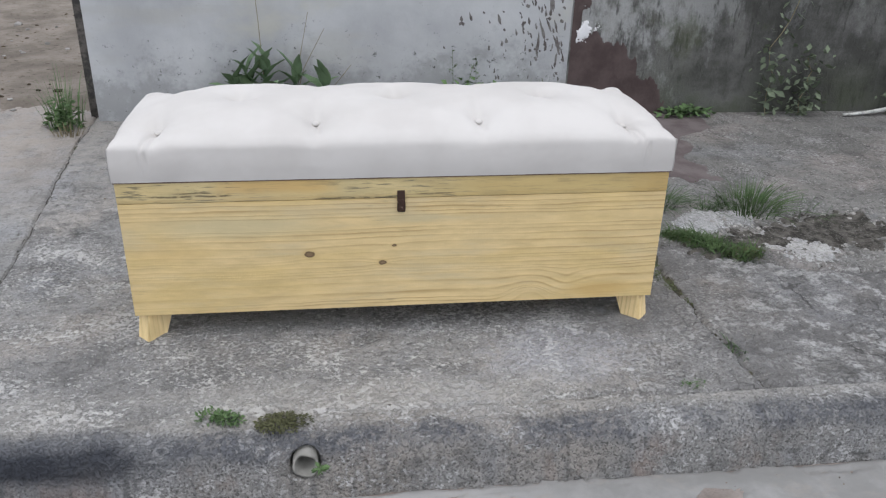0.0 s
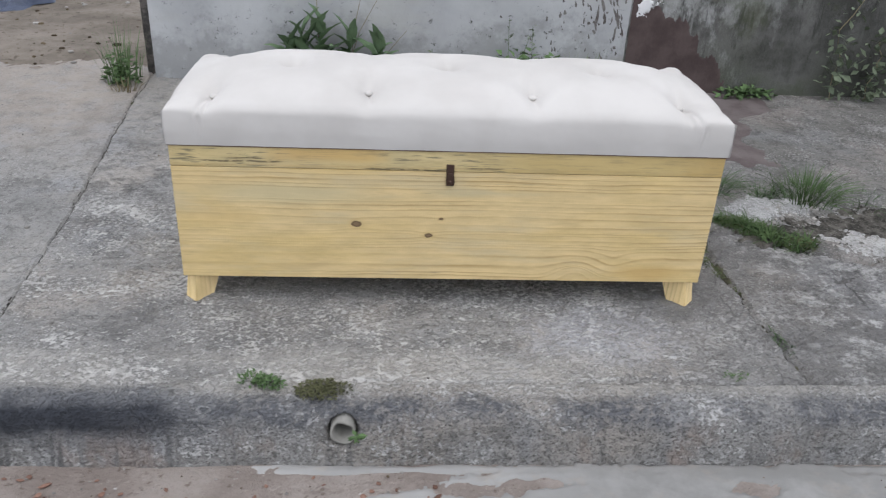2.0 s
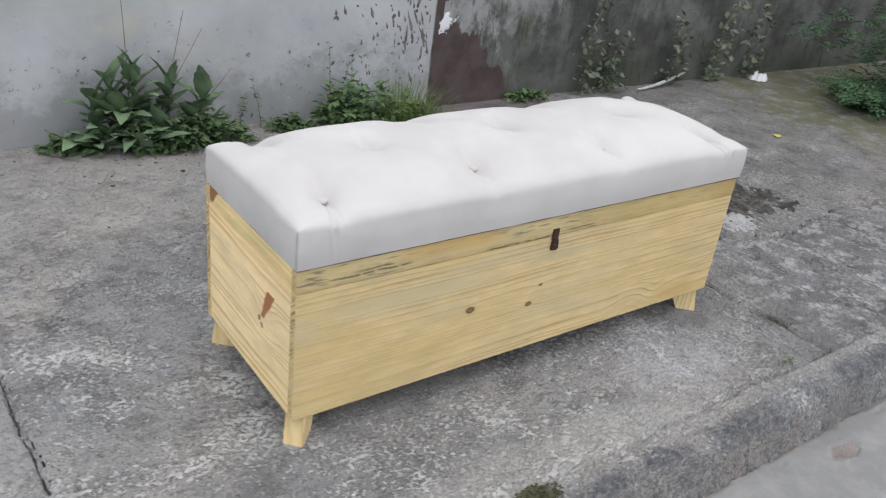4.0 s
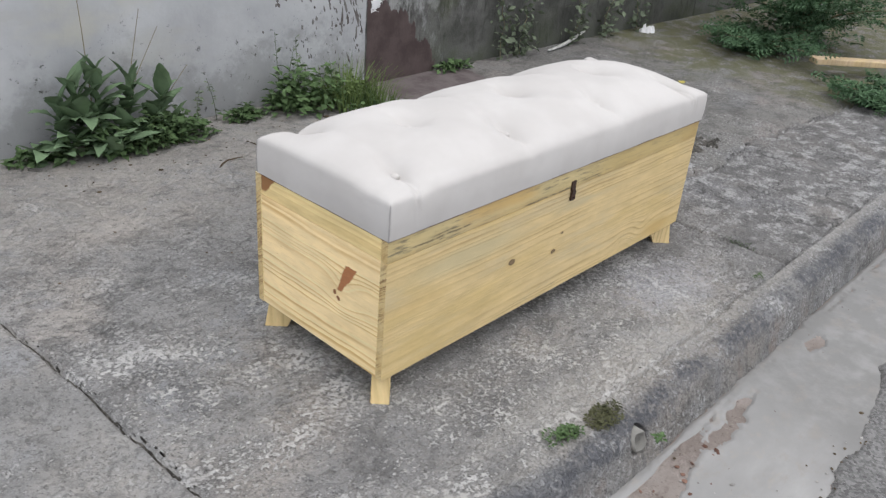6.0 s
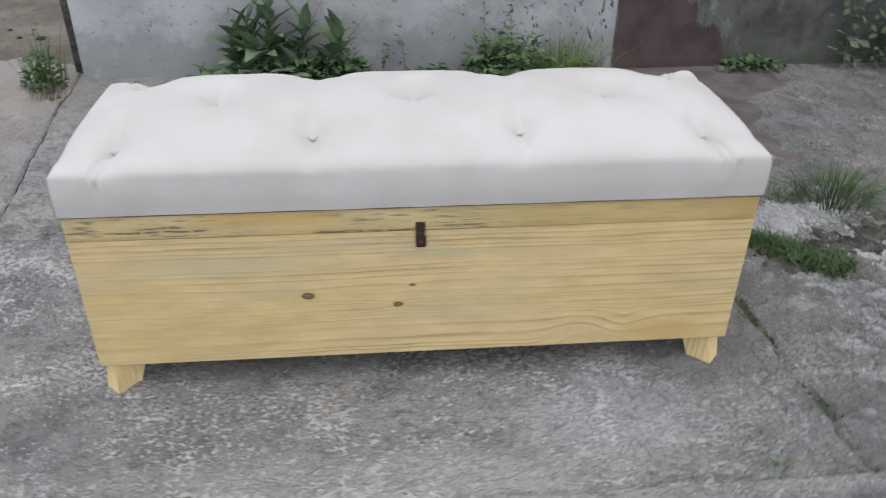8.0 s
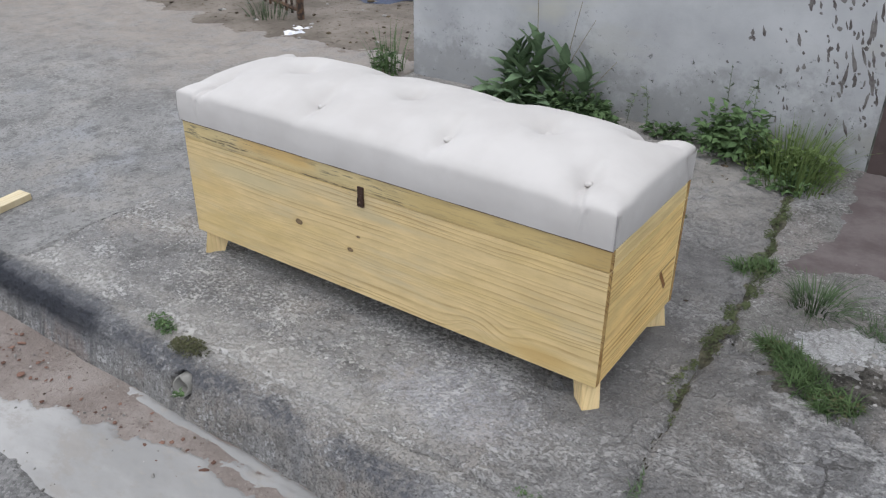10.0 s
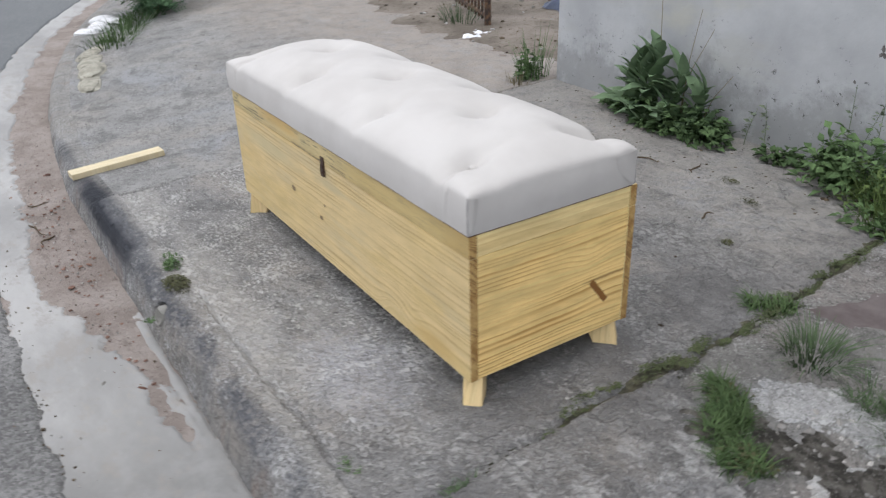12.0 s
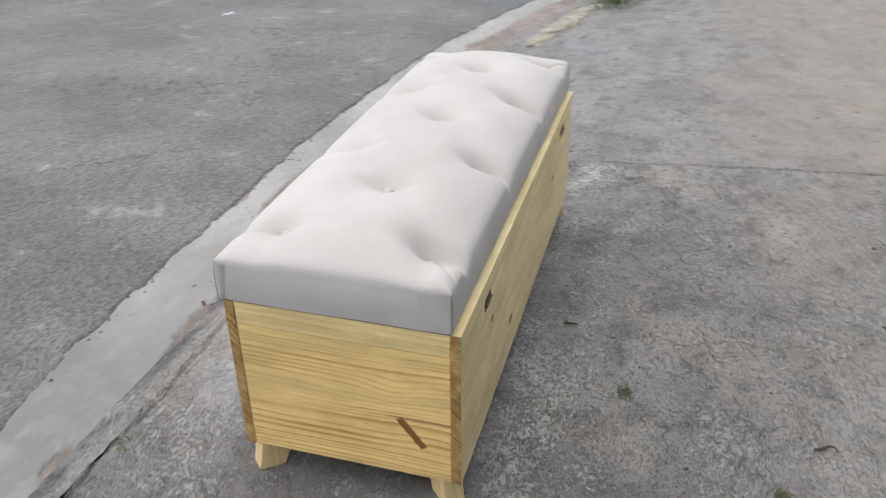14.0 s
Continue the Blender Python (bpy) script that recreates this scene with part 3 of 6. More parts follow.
PINE_STICK = k.done(c, h, 0.0005, 0.5)
k, c, h = pine("old_plank", "X", "Y", 90, 0.01, (), 6.5, light=(0.5, 0.38, 0.25), late=(0.32, 0.22, 0.13), contrast=0.5)
OLD_PLANK = k.done(c, h, 0.0008, 0.7)
k = Mat("pine_end_grain", 0.65, 0.25)
P = k.xyz()
w = k.mul(k.sub(k.noise(9, 4, 0.6), 0.5), 0.06)
f = k.add(k.add(P[2], k.mul(P[1], 0.9)), w)
width = k.noise(1.0, 3, 0.6, vec=k.vec(k.mul(f, 30.0), 0.0, 0.0))
fr = k.math("FRACT", k.add(k.mul(f, 80.0), k.mul(width, 6.0)))
band = k.mul(k.mul(k.step(fr, 0.3, 0.85), k.step(fr, 1.0, 0.88)), k.step(k.noise(22, 4), 0.4, 0.62, 0.15, 1.0))
rightward = k.step(P[0], -0.3, 0.3)
ground_tone = k.mix(k.step(k.noise(25, 5, 0.65), 0.35, 0.65), k.mix(rightward, (0.6, 0.47, 0.25), (0.52, 0.35, 0.14)), k.mix(rightward, (0.53, 0.38, 0.17), (0.3, 0.165, 0.055)))
c = k.mix(k.mul(band, 0.9), ground_tone, k.mix(rightward, (0.21, 0.12, 0.05), (0.16, 0.075, 0.028)))
END_GRAIN = k.done(c, k.noise(300, 4), 0.0006)


def foliage(name, dark, light, vein=True):
    k = Mat(name, 0.75, 0.2)
    c = k.mix(k.step(k.noise(14, 4, 0.6), 0.35, 0.65), dark, light)
    isl = k.nodes.new("ShaderNodeNewGeometry").outputs["Random Per Island"]
    c = k.mix(k.mul(isl, 0.6), c, tuple(x * 1.5 for x in light))
    rnd = k.nodes.new("ShaderNodeObjectInfo").outputs["Random"]
    c = k.mix(k.mul(rnd, 0.35), c, tuple(x * 0.6 for x in dark))
    k.b.inputs["Subsurface Weight"].default_value = 0.0
    return k.done(c, k.noise(90, 5, 0.6), 0.002, 0.6)


LEAF = foliage("dock_leaf", (0.085, 0.13, 0.075), (0.145, 0.215, 0.12))
WEED = foliage("weed_leaf", (0.05, 0.085, 0.035), (0.09, 0.145, 0.06))
GRASS = foliage("grass_blade", (0.04, 0.064, 0.033), (0.075, 0.112, 0.056))
LAWN = foliage("mat_grass", (0.036, 0.066, 0.025), (0.068, 0.108, 0.042))
PALE_WEED = foliage("pale_weed_leaf", (0.075, 0.115, 0.035), (0.125, 0.175, 0.06))
CREEPER = foliage("creeper_leaf", (0.085, 0.108, 0.072), (0.15, 0.18, 0.12))
JOINT_MOSS = foliage("joint_moss", (0.05, 0.062, 0.028), (0.088, 0.105, 0.05))
MOSS = foliage("moss", (0.05, 0.052, 0.028), (0.09, 0.092, 0.045))
STRAW = foliage("dry_stalk", (0.12, 0.1, 0.06), (0.22, 0.19, 0.12))
BUSH = foliage("bush_leaf", (0.04, 0.085, 0.045), (0.08, 0.145, 0.07))
k = Mat("paper", 0.8, 0.2)
PAPER = k.done(k.mix(k.step(k.noise(18, 5), 0.4, 0.65), (0.78, 0.78, 0.8), (0.55, 0.56, 0.6)), k.noise(60), 0.002)
k = Mat("blue_tarp", 0.5, 0.4)
TARP = k.done(k.mix(k.noise(12, 5), (0.022, 0.028, 0.05), (0.055, 0.075, 0.13)), k.noise(40, 5), 0.004)
k = Mat("old_cement_lump", 0.9, 0.2)
LUMP = k.done(k.mix(k.step(k.noise(18, 6, 0.7), 0.35, 0.65), (0.23, 0.218, 0.178), (0.38, 0.362, 0.305)), k.noise(50, 6, 0.7), 0.008)
k = Mat("yellow_leaf", 0.7, 0.3)
FALLEN = k.done(k.mix(k.noise(60, 4), (0.4, 0.34, 0.07), (0.55, 0.48, 0.14)), k.noise(90), 0.001)
k = Mat("dry_twig", 0.9, 0.15)
TWIG = k.done(k.mix(k.noise(90, 4), (0.05, 0.036, 0.025), (0.12, 0.09, 0.06)), k.noise(200), 0.001)
k = Mat("pebbles", 0.85, 0.25)
PEBBLE = k.done(k.mix(k.nodes.new("ShaderNodeNewGeometry").outputs["Random Per Island"], (0.1, 0.095, 0.088), (0.37, 0.355, 0.335)), k.noise(150), 0.001)
k = Mat("dry_leaf_litter", 0.9, 0.15)
LITTER = k.done(k.mix(k.nodes.new("ShaderNodeNewGeometry").outputs["Random Per Island"], (0.035, 0.026, 0.018), (0.13, 0.1, 0.065)), k.noise(150), 0.001)

k = Mat("red_litter", 0.9, 0.15)
RED_LITTER = k.done(k.mix(k.nodes.new("ShaderNodeNewGeometry").outputs["Random Per Island"], (0.075, 0.04, 0.03), (0.22, 0.13, 0.1)), k.noise(150), 0.001)


# ---- mesh helpers ----
def thing(name, x, y, z, label, category, group="", kind=""):
    ob = new(name)
    ob.location = (x, y, z)
    ob.empty_display_size = 0.05
    return tagged(ob, label, category, group, kind)


def link(name, me, material, parent=None, label=""):
    """A mesh whose coordinates are the world's, as a thing or under one."""
    ob = new(name, me)
    if material is not None and not me.materials:
        me.materials.append(material)
    if parent is not None:
        ob.parent = parent
        ob.matrix_parent_inverse = Matrix.Translation([-c for c in origin_of(parent)])
    if label:
        ob["label"] = label
    return ob


def origin_of(ob):
    p = Vector(ob.location)
    if ob.parent is not None:
        p = p + Vector(ob.matrix_parent_inverse.translation) + origin_of(ob.parent)
    return p


def part(name, bm, material, parent, label="", smooth=False):
    me = bpy.data.meshes.new(name)
    bm.to_mesh(me)
    bm.free()
    if smooth:
        me.polygons.foreach_set("use_smooth", [True] * len(me.polygons))
    return link(name, me, material, parent, label)


def array_mesh(name, co, quads, smooth=True):
    me = bpy.data.meshes.new(name)
    co, quads = np.asarray(co, np.float32), np.asarray(quads, np.int32)
    k = quads.shape[1]
    me.vertices.add(len(co))
    me.vertices.foreach_set("co", co.ravel())
    me.loops.add(quads.size)
    me.loops.foreach_set("vertex_index", quads.ravel())
    me.polygons.add(len(quads))
    me.polygons.foreach_set("loop_start", np.arange(len(quads), dtype=np.int32) * k)
    me.update(calc_edges=True)
    me.validate()
    me.polygons.foreach_set("use_smooth", np.full(len(me.polygons), smooth))
    return me


def lattice(co, keep=None):
    """Vertices and quads of an (n, m, 3) array of places; keep: which quads."""
    n, m = co.shape[:2]
    i = np.arange(n * m).reshape(n, m)
    q = np.stack([i[:-1, :-1], i[1:, :-1], i[1:, 1:], i[:-1, 1:]], -1)
    q = q[keep] if keep is not None else q.reshape(-1, 4)
    used, inv = np.unique(q, return_inverse=True)
    return co.reshape(-1, 3)[used], inv.reshape(-1, 4)


def hashed(ix, iy, seed):
    h = (ix.astype(np.int64) * 374761393 + iy.astype(np.int64) * 668265263 + seed * 974711) & 0xFFFFFFFF
    h = ((h ^ (h >> 13)) * 1274126177) & 0xFFFFFFFF
    return ((h ^ (h >> 16)) & 0xFFFF) / 65535.0


def vnoise(x, y, seed=0):
    ix, iy = np.floor(x), np.floor(y)
    fx, fy = x - ix, y - iy
    fx, fy = fx * fx * (3 - 2 * fx), fy * fy * (3 - 2 * fy)
    a, b = hashed(ix, iy, seed), hashed(ix + 1, iy, seed)
    c, d = hashed(ix, iy + 1, seed), hashed(ix + 1, iy + 1, seed)
    return (a * (1 - fx) + b * fx) * (1 - fy) + (c * (1 - fx) + d * fx) * fy


def fbm(x, y, scale, octaves=4, seed=0, gain=0.55):
    """Uneven field of about -1 to 1."""
    x, y = np.asarray(x, float) * scale, np.asarray(y, float) * scale
    total, amp, norm = 0.0, 1.0, 0.0
    for o in range(octaves):
        total, norm = total + amp * (vnoise(x, y, seed + o) - 0.5), norm + amp * 0.5
        x, y, amp = x * 2.03 + 5.1, y * 2.03 + 1.7, amp * gain
    return total / norm


def ramp(v, lo, hi):
    t = np.clip((v - lo) / (hi - lo), 0, 1)
    return t * t * (3 - 2 * t)


def to_line(x, y, pts, wobble=0.0, seed=0):
    """Distance to a broken line that wanders by wobble."""
    if wobble:
        x, y = x + wobble * fbm(x, y, 14, 4, seed), y + wobble * fbm(x, y, 14, 4, seed + 50)
    best = np.full(np.shape(x), 9.0)
    for (ax, ay), (bx, by) in zip(pts[:-1], pts[1:]):
        dx, dy = bx - ax, by - ay
        t = np.clip(((x - ax) * dx + (y - ay) * dy) / (dx * dx + dy * dy), 0, 1)
        best = np.minimum(best, np.hypot(x - ax - t * dx, y - ay - t * dy))
    return best


def block(bm, x0, x1, y0, y1, z0, z1, bevel=0.002, segments=2):
    r = bmesh.ops.create_cube(bm, size=1, matrix=Matrix.LocRotScale(((x0 + x1) / 2, (y0 + y1) / 2, (z0 + z1) / 2), None, (x1 - x0, y1 - y0, z1 - z0)))
    if bevel:
        edges = {e for v in r["verts"] for e in v.link_edges}
        bmesh.ops.bevel(bm, geom=list(edges), offset=bevel, segments=segments, affect="EDGES", profile=0.6)
    return bm


def tube(bm, pts, radii, sides=8, cap=True):
    rings = []
    for i, (p, r) in enumerate(zip(pts, radii)):
        p = Vector(p)
        d = (Vector(pts[min(i + 1, len(pts) - 1)]) - Vector(pts[max(i - 1, 0)])).normalized()
        q = d.to_track_quat("Z", "Y")
        rings.append([bm.verts.new(p + q @ Vector((r * math.cos(t), r * math.sin(t), 0))) for t in [2 * math.pi * j / sides for j in range(sides)]])
    for a, b in zip(rings[:-1], rings[1:]):
        for j in range(sides):
            bm.faces.new((a[j], a[(j + 1) % sides], b[(j + 1) % sides], b[j]))
    if cap:
        bm.faces.new(rings[0][::-1])
        bm.faces.new(rings[-1])
    return bm


# ---- ground ----
WALL_Y = 1.645
JOINT = [(-0.965, -0.6), (-0.97, -0.31), (-1.0, 0.1), (-1.02, 0.5), (-1.055, 0.9), (-1.10, 1.4), (-1.12, 1.9)]
SEAM = [(0.77, -0.6), (0.76, -0.25), (0.74, 0.0), (0.725, 0.2), (0.73, 0.5), (0.71, 0.86), (0.67, 1.2), (0.62, 1.8)]
BREAK = [(0.72, 0.44), (0.85, 0.385), (0.93, 0.33), (1.05, 0.25), (1.3, 0.2), (1.7, 0.26), (2.4, 0.2), (3.4, 0.1)]
FINE_CRACKS = [
    [(0.2, 0.5), (0.27, 0.56), (0.34, 0.58), (0.42, 0.6), (0.5, 0.8)], [(0.34, 0.58), (0.3, 0.48), (0.2, 0.44)], [(-0.5, 1.15), (-0.3, 1.2), (-0.1, 1.25)],
    [(0.74, -0.1), (0.62, -0.17), (0.52, -0.3)], [(-0.86, 0.62), (-0.9, 0.53), (-0.88, 0.42), (-0.94, 0.3)],
    [(0.2, 0.62), (0.28, 0.75), (0.25, 0.92), (0.36, 1.05)], [(0.72, 0.7), (0.55, 0.62), (0.42, 0.66)],
    [(-0.6, -0.02), (-0.72, -0.12), (-0.7, -0.3)], [(1.0, -0.32), (1.06, -0.1), (1.2, 0.02), (1.28, 0.2)],
    [(-0.2, -0.292), (0.1, -0.297), (0.3, -0.29), (0.45, -0.286), (0.62, -0.297), (0.8, -0.293), (1.5, -0.296)], [(0.36, -0.29), (0.4, -0.22), (0.52, -0.2), (0.6, -0.1)], [(0.95, 0.33), (0.98, 0.1), (0.9, -0.08)], [(-0.4, 0.6), (-0.2, 0.78), (-0.25, 1.0)], [(1.5, 0.25), (1.55, 0.0), (1.7, -0.32)],
]


def bend(x):
    return np.where(x < -1.0, 0.055 * (x + 1.0) ** 2, 0.0)


def dip(x):
    return 0.2 * ramp(-x, 0.985, 1.03) + 0.35 * ramp(-x, 1.05, 1.55)


def pavement_z(x, y, cracks=True):
    s = y - bend(x)
    z = 0.012 * np.clip(s, -0.3, 2.0) - 0.12 * dip(x) * ramp(-s, -0.9, 0.33)
    z = z + 0.004 * fbm(x, y, 2.3, 3, 3) + 0.0016 * fbm(x, y, 30, 4, 9)
    z = z - 0.0025 * ramp(fbm(x, y, 17, 5, 21), 0.12, 0.3)
    z = z - 0.008 * ramp(0.03 - np.hypot(x - 0.2, (y - 0.67) / 0.8) + 0.02 * fbm(x, y, 30, 3, 33), 0.0, 0.015)
    z = z - 0.008 * ramp(0.26 - np.hypot((x - 1.32) / 1.25, y - 0.45) + 0.1 * fbm(x, y, 7, 4, 31), 0.0, 0.1)
    if cracks:
        z = z - 0.01 * np.exp(-(to_line(x, y, JOINT, 0.007, 2) / 0.0042) ** 2)
        d = to_line(x, y, SEAM, 0.016, 4)
        z = z - 0.012 * np.exp(-(d / 0.008) ** 2)
        z = z - 0.016 * np.exp(-(to_line(x, y, BREAK, 0.06, 6) / 0.01) ** 2)
        for n, line in enumerate(FINE_CRACKS):
            deep, wander = (0.013, 0.012) if line[0][1] == -0.292 else (0.005, 0.05)
            z = z - deep * np.exp(-(to_line(x, y, line, wander, 10 + n) / 0.0035) ** 2)
    return z


def side_of(x, y, pts, axis):
    """How far a place lies past a line, along x (axis 0) or y (axis 1)."""
    p = np.array(pts)
    if axis == 0:
        return x - np.interp(y, p[:, 1], p[:, 0]) + 0.025 * fbm(x, y, 14, 4, 4)
    return y - np.interp(x, p[:, 0], p[:, 1]) + 0.03 * fbm(x, y, 14, 4, 6)


ground = array_mesh("ground", [(-300, -300, -0.2), (300, -300, -0.2), (300, 300, -0.2), (-300, 300, -0.2)], [(0, 1, 2, 3)])
tagged(link("ground", ground, ASPHALT), "grey worn asphalt ground reaching far away", "ground", kind="structure")

pavement = thing("pavement", 0, 0, 0, "grey weathered concrete pavement, cracked and stained", "pavement", kind="structure")


def ground_sheet(name, xs, ys, keep, material, parent, zfun=pavement_z, label=""):
    x, y = np.meshgrid(xs, ys, indexing="ij")
    y = y + bend(x)
    co = np.stack([x, y, zfun(x, y)], -1)
    cx, cy = (x[:-1, :-1] + x[1:, 1:]) / 2, (y[:-1, :-1] + y[1:, 1:]) / 2
    v, q = lattice(co, keep(cx, cy) if keep else None)
    return link(name, array_mesh(name, v, q), material, parent, label)


KERB_IN = -0.305
main_x, main_y = np.arange(-1.2, 0.9, 0.0055), np.arange(KERB_IN, 1.70, 0.0055)
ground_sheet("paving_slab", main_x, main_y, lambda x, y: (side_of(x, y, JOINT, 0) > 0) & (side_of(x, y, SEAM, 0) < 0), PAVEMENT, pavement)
right_x = np.concatenate([np.arange(0.55, 2.0, 0.0065), np.arange(2.0, 9.0, 0.05)])
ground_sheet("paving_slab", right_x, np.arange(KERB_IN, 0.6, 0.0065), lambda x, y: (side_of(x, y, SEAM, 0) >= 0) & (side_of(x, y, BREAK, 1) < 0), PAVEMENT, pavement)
ground_sheet("paving_slab", right_x, np.concatenate([np.arange(0.0, 1.7, 0.0065)]), lambda x, y: (side_of(x, y, SEAM, 0) >= 0) & (side_of(x, y, BREAK, 1) >= 0), BROKEN, pavement, label="broken concrete slab, pale and crumbling")
left_x = np.concatenate([np.arange(-9.0, -2.4, 0.05), np.arange(-2.4, -1.22, 0.009), np.arange(-1.22, -0.9, 0.0045)])
ground_sheet("paving_slab", left_x, np.arange(KERB_IN, 2.0, 0.009), lambda x, y: (side_of(x, y, JOINT, 0) <= 0), DRIVEWAY, pavement, label="smoother concrete driveway slab")

# kerb: a swept rounded profile, lower along the driveway
prof = np.array([(KERB_IN, 0.0), (-0.33, -0.001), (-0.352, -0.0045), (-0.37, -0.011), (-0.383, -0.021), (-0.392, -0.036), (-0.398, -0.055), (-0.403, -0.078), (-0.408, -0.1), (-0.412, -0.118), (-0.416, -0.135)])
along = np.concatenate([[0], np.cumsum(np.hypot(*np.diff(prof, axis=0).T))])
fine_s = np.linspace(0, along[-1], 44)
pu, pz = np.interp(fine_s, along, prof[:, 0]), np.interp(fine_s, along, prof[:, 1])
kx = np.concatenate([np.arange(-9, -2.2, 0.04), np.arange(-2.2, 2.0, 0.006), np.arange(2.0, 9.0, 0.05)])
gx, gs = np.meshgrid(kx, fine_s, indexing="ij")
gu, gz = np.broadcast_to(pu, gx.shape).copy(), np.broadcast_to(pz, gx.shape).copy()
rough = 0.007 * fbm(gx, gs, 4, 3, 41) + 0.004 * fbm(gx, gs, 28, 5, 42) - 0.004 * ramp(fbm(gx, gs, 45, 3, 43), 0.2, 0.5)
slope = np.clip(gs / along[-1], 0, 1)
fade = ramp(gs, 0.0, 0.02)
gu = gu - rough * slope * fade
join = pavement_z(gx, KERB_IN + bend(gx), False)
gz = np.where(gz > -0.13, gz * (1 + np.minimum(join, 0) / 0.135) + join * (1 - slope) + np.minimum(join, 0) * slope * 0.9, gz) + rough * (1 - slope) * fade
# chipped hollow round the drain pipe
hole = np.exp(-(np.hypot(gx + 0.218, (gz + 0.052)) / 0.0275) ** 8)
gu = gu + 0.08 * hole
kerb = thing("kerb", 0, -0.37, 0, "grey rounded concrete kerb with soot-black stains", "kerb", kind="structure")
v, q = lattice(np.stack([gx, gu + bend(gx), gz], -1))
link("kerb_stone", array_mesh("kerb_stone", v, q), KERB, kerb)


# gutter: reddish dirt with a ragged crust of pale cement over it
def gutter_z(x, y):
    return -0.124 + 0.004 * fbm(x, y, 5, 4, 51) + 0.002 * fbm(x, y, 40, 4, 52)


def crust_mask(x, y):
    s = y - bend(x)
    edge = -0.42 - 0.105 * ramp(-x, -0.02, 0.25) - 0.095 * ramp(-x, 0.3, 0.72) + 0.05 * ramp(-x, 0.9, 1.4) + 0.035 * fbm(x, y, 26, 5, 62, 0.75) + 0.05 * fbm(x, y, 7, 6, 61, 0.72)
    m = edge - s
    m = np.minimum(m, s + 0.73 + 0.05 * fbm(x, y, 6, 6, 63, 0.72))
    for cx, cy, rx, ry in ((-0.16, -0.475, 0.1, 0.02), (0.03, -0.482, 0.1, 0.022), (0.16, -0.465, 0.07, 0.012), (0.6, -0.478, 0.06, 0.018)):
        m = np.minimum(m, 0.03 * (np.hypot((x - cx) / rx, (s - cy) / ry) - 1) + 0.035 * fbm(x, y, 16, 6, 65, 0.72))
    fillet = np.minimum(0.011 + 0.008 * fbm(x, y, 9, 4, 67) - np.abs(s + 0.424), 0.06 * (x + 0.3) + 0.03 * fbm(x, y, 12, 5, 68, 0.7))
    return np.maximum(m, fillet)


def crust_z(x, y):
    return gutter_z(x, y) + np.clip(crust_mask(x, y) * 0.6, -0.008, 0.005)


road_x = np.concatenate([np.arange(-9, -2.2, 0.03), np.arange(-2.2, 1.4, 0.006), np.arange(1.4, 9.0, 0.05)])
gut = thing("gutter", 0, -0.58, -0.12, "street gutter of pale cement crust over reddish dirt", "gutter", kind="structure")
ground_sheet("gutter_bed", road_x, np.arange(-0.80, -0.40, 0.01), None, DIRT, gut, gutter_z, "reddish dirt bed")
ground_sheet("cement_crust", road_x, np.arange(-0.79, -0.40, 0.005), None, CRUST, gut, crust_z, "pale ragged cement crust")


def road_z(x, y):
    s = y - bend(x) - 0.06 * ramp(x, 0.1, 0.6)
    edge = ramp(-s + 0.03 * fbm(x, y, 8, 5, 71, 0.65), 0.69, 0.735)
    return -0.15 + 0.037 * edge + 0.01 * ramp(-s, 0.8, 2.5) + 0.005 * fbm(x, y, 3, 3, 72) + edge * (0.002 * fbm(x, y, 45, 3, 73) + 0.003 * fbm(x, y, 11, 4, 74))


road = thing("road", 0, -2, -0.12, "grey worn asphalt road with coarse stones", "road", kind="structure")
ground_sheet("road_surface", np.concatenate([np.arange(-9, -3.2, 0.05), np.arange(-3.2, 1.4, 0.009), np.arange(1.4, 9.0, 0.06)]), np.concatenate([np.arange(-9.0, -2.6, 0.05), np.arange(-2.6, -0.57, 0.009)]), None, ASPHALT, road, road_z)


# layers that lie on the pavement with ragged edges
def layer(name, box, step, mask, material, label, category, thick=0.002, lift=0.6, zfun=pavement_z, kind="structure"):
    x, y = np.meshgrid(np.arange(box[0], box[1], step), np.arange(box[2], box[3], step), indexing="ij")
    h = np.clip(mask(x, y) * lift, -0.006, thick)
    v, q = lattice(np.stack([x, y, zfun(x, y) + h], -1))
    ob = link(name, array_mesh(name, v, q), material)
    return tagged(ob, label, category, kind=kind)


def spill_mask(x, y):
    right = 1.17 + 0.22 * ramp(y, 1.30, 1.42) + 0.03 * np.sin(y * 21)
    return np.minimum(np.minimum(right - x, x - 0.80), y - 0.88) + 0.09 * fbm(x, y, 6, 5, 81, 0.6)


layer("paint_spill", (0.7, 1.6, 0.7, 1.64), 0.008, spill_mask, SPILL, "dull maroon paint spill on the broken concrete", "stain")


def soil_mask(x, y):
    m = 0.15 - np.hypot((x - 1.38) / 1.4, (y - 0.45) / 0.95) + 0.2 * fbm(x, y, 9, 6, 83, 0.72)
    m = np.maximum(m, 0.06 - to_line(x, y, [(0.92, 0.34), (1.03, 0.385), (1.12, 0.42)], 0.05, 84) + 0.08 * fbm(x, y, 18, 6, 86, 0.72))
    return m * 0.5


layer("bare_soil", (0.8, 2.0, 0.05, 0.95), 0.009, soil_mask, HUMUS, "dark bare soil in the broken pavement", "soil", 0.006)


def blot(spots, seed, rag=0.06):
    def mask(x, y):
        m = np.full(np.shape(x), -1.0)
        for cx, cy, rx, ry in spots:
            m = np.maximum(m, 0.1 * (1 - np.hypot((x - cx) / rx, (y - cy) / ry)))
        return m + rag * fbm(x, y, 15, 6, seed, 0.72)
    return mask


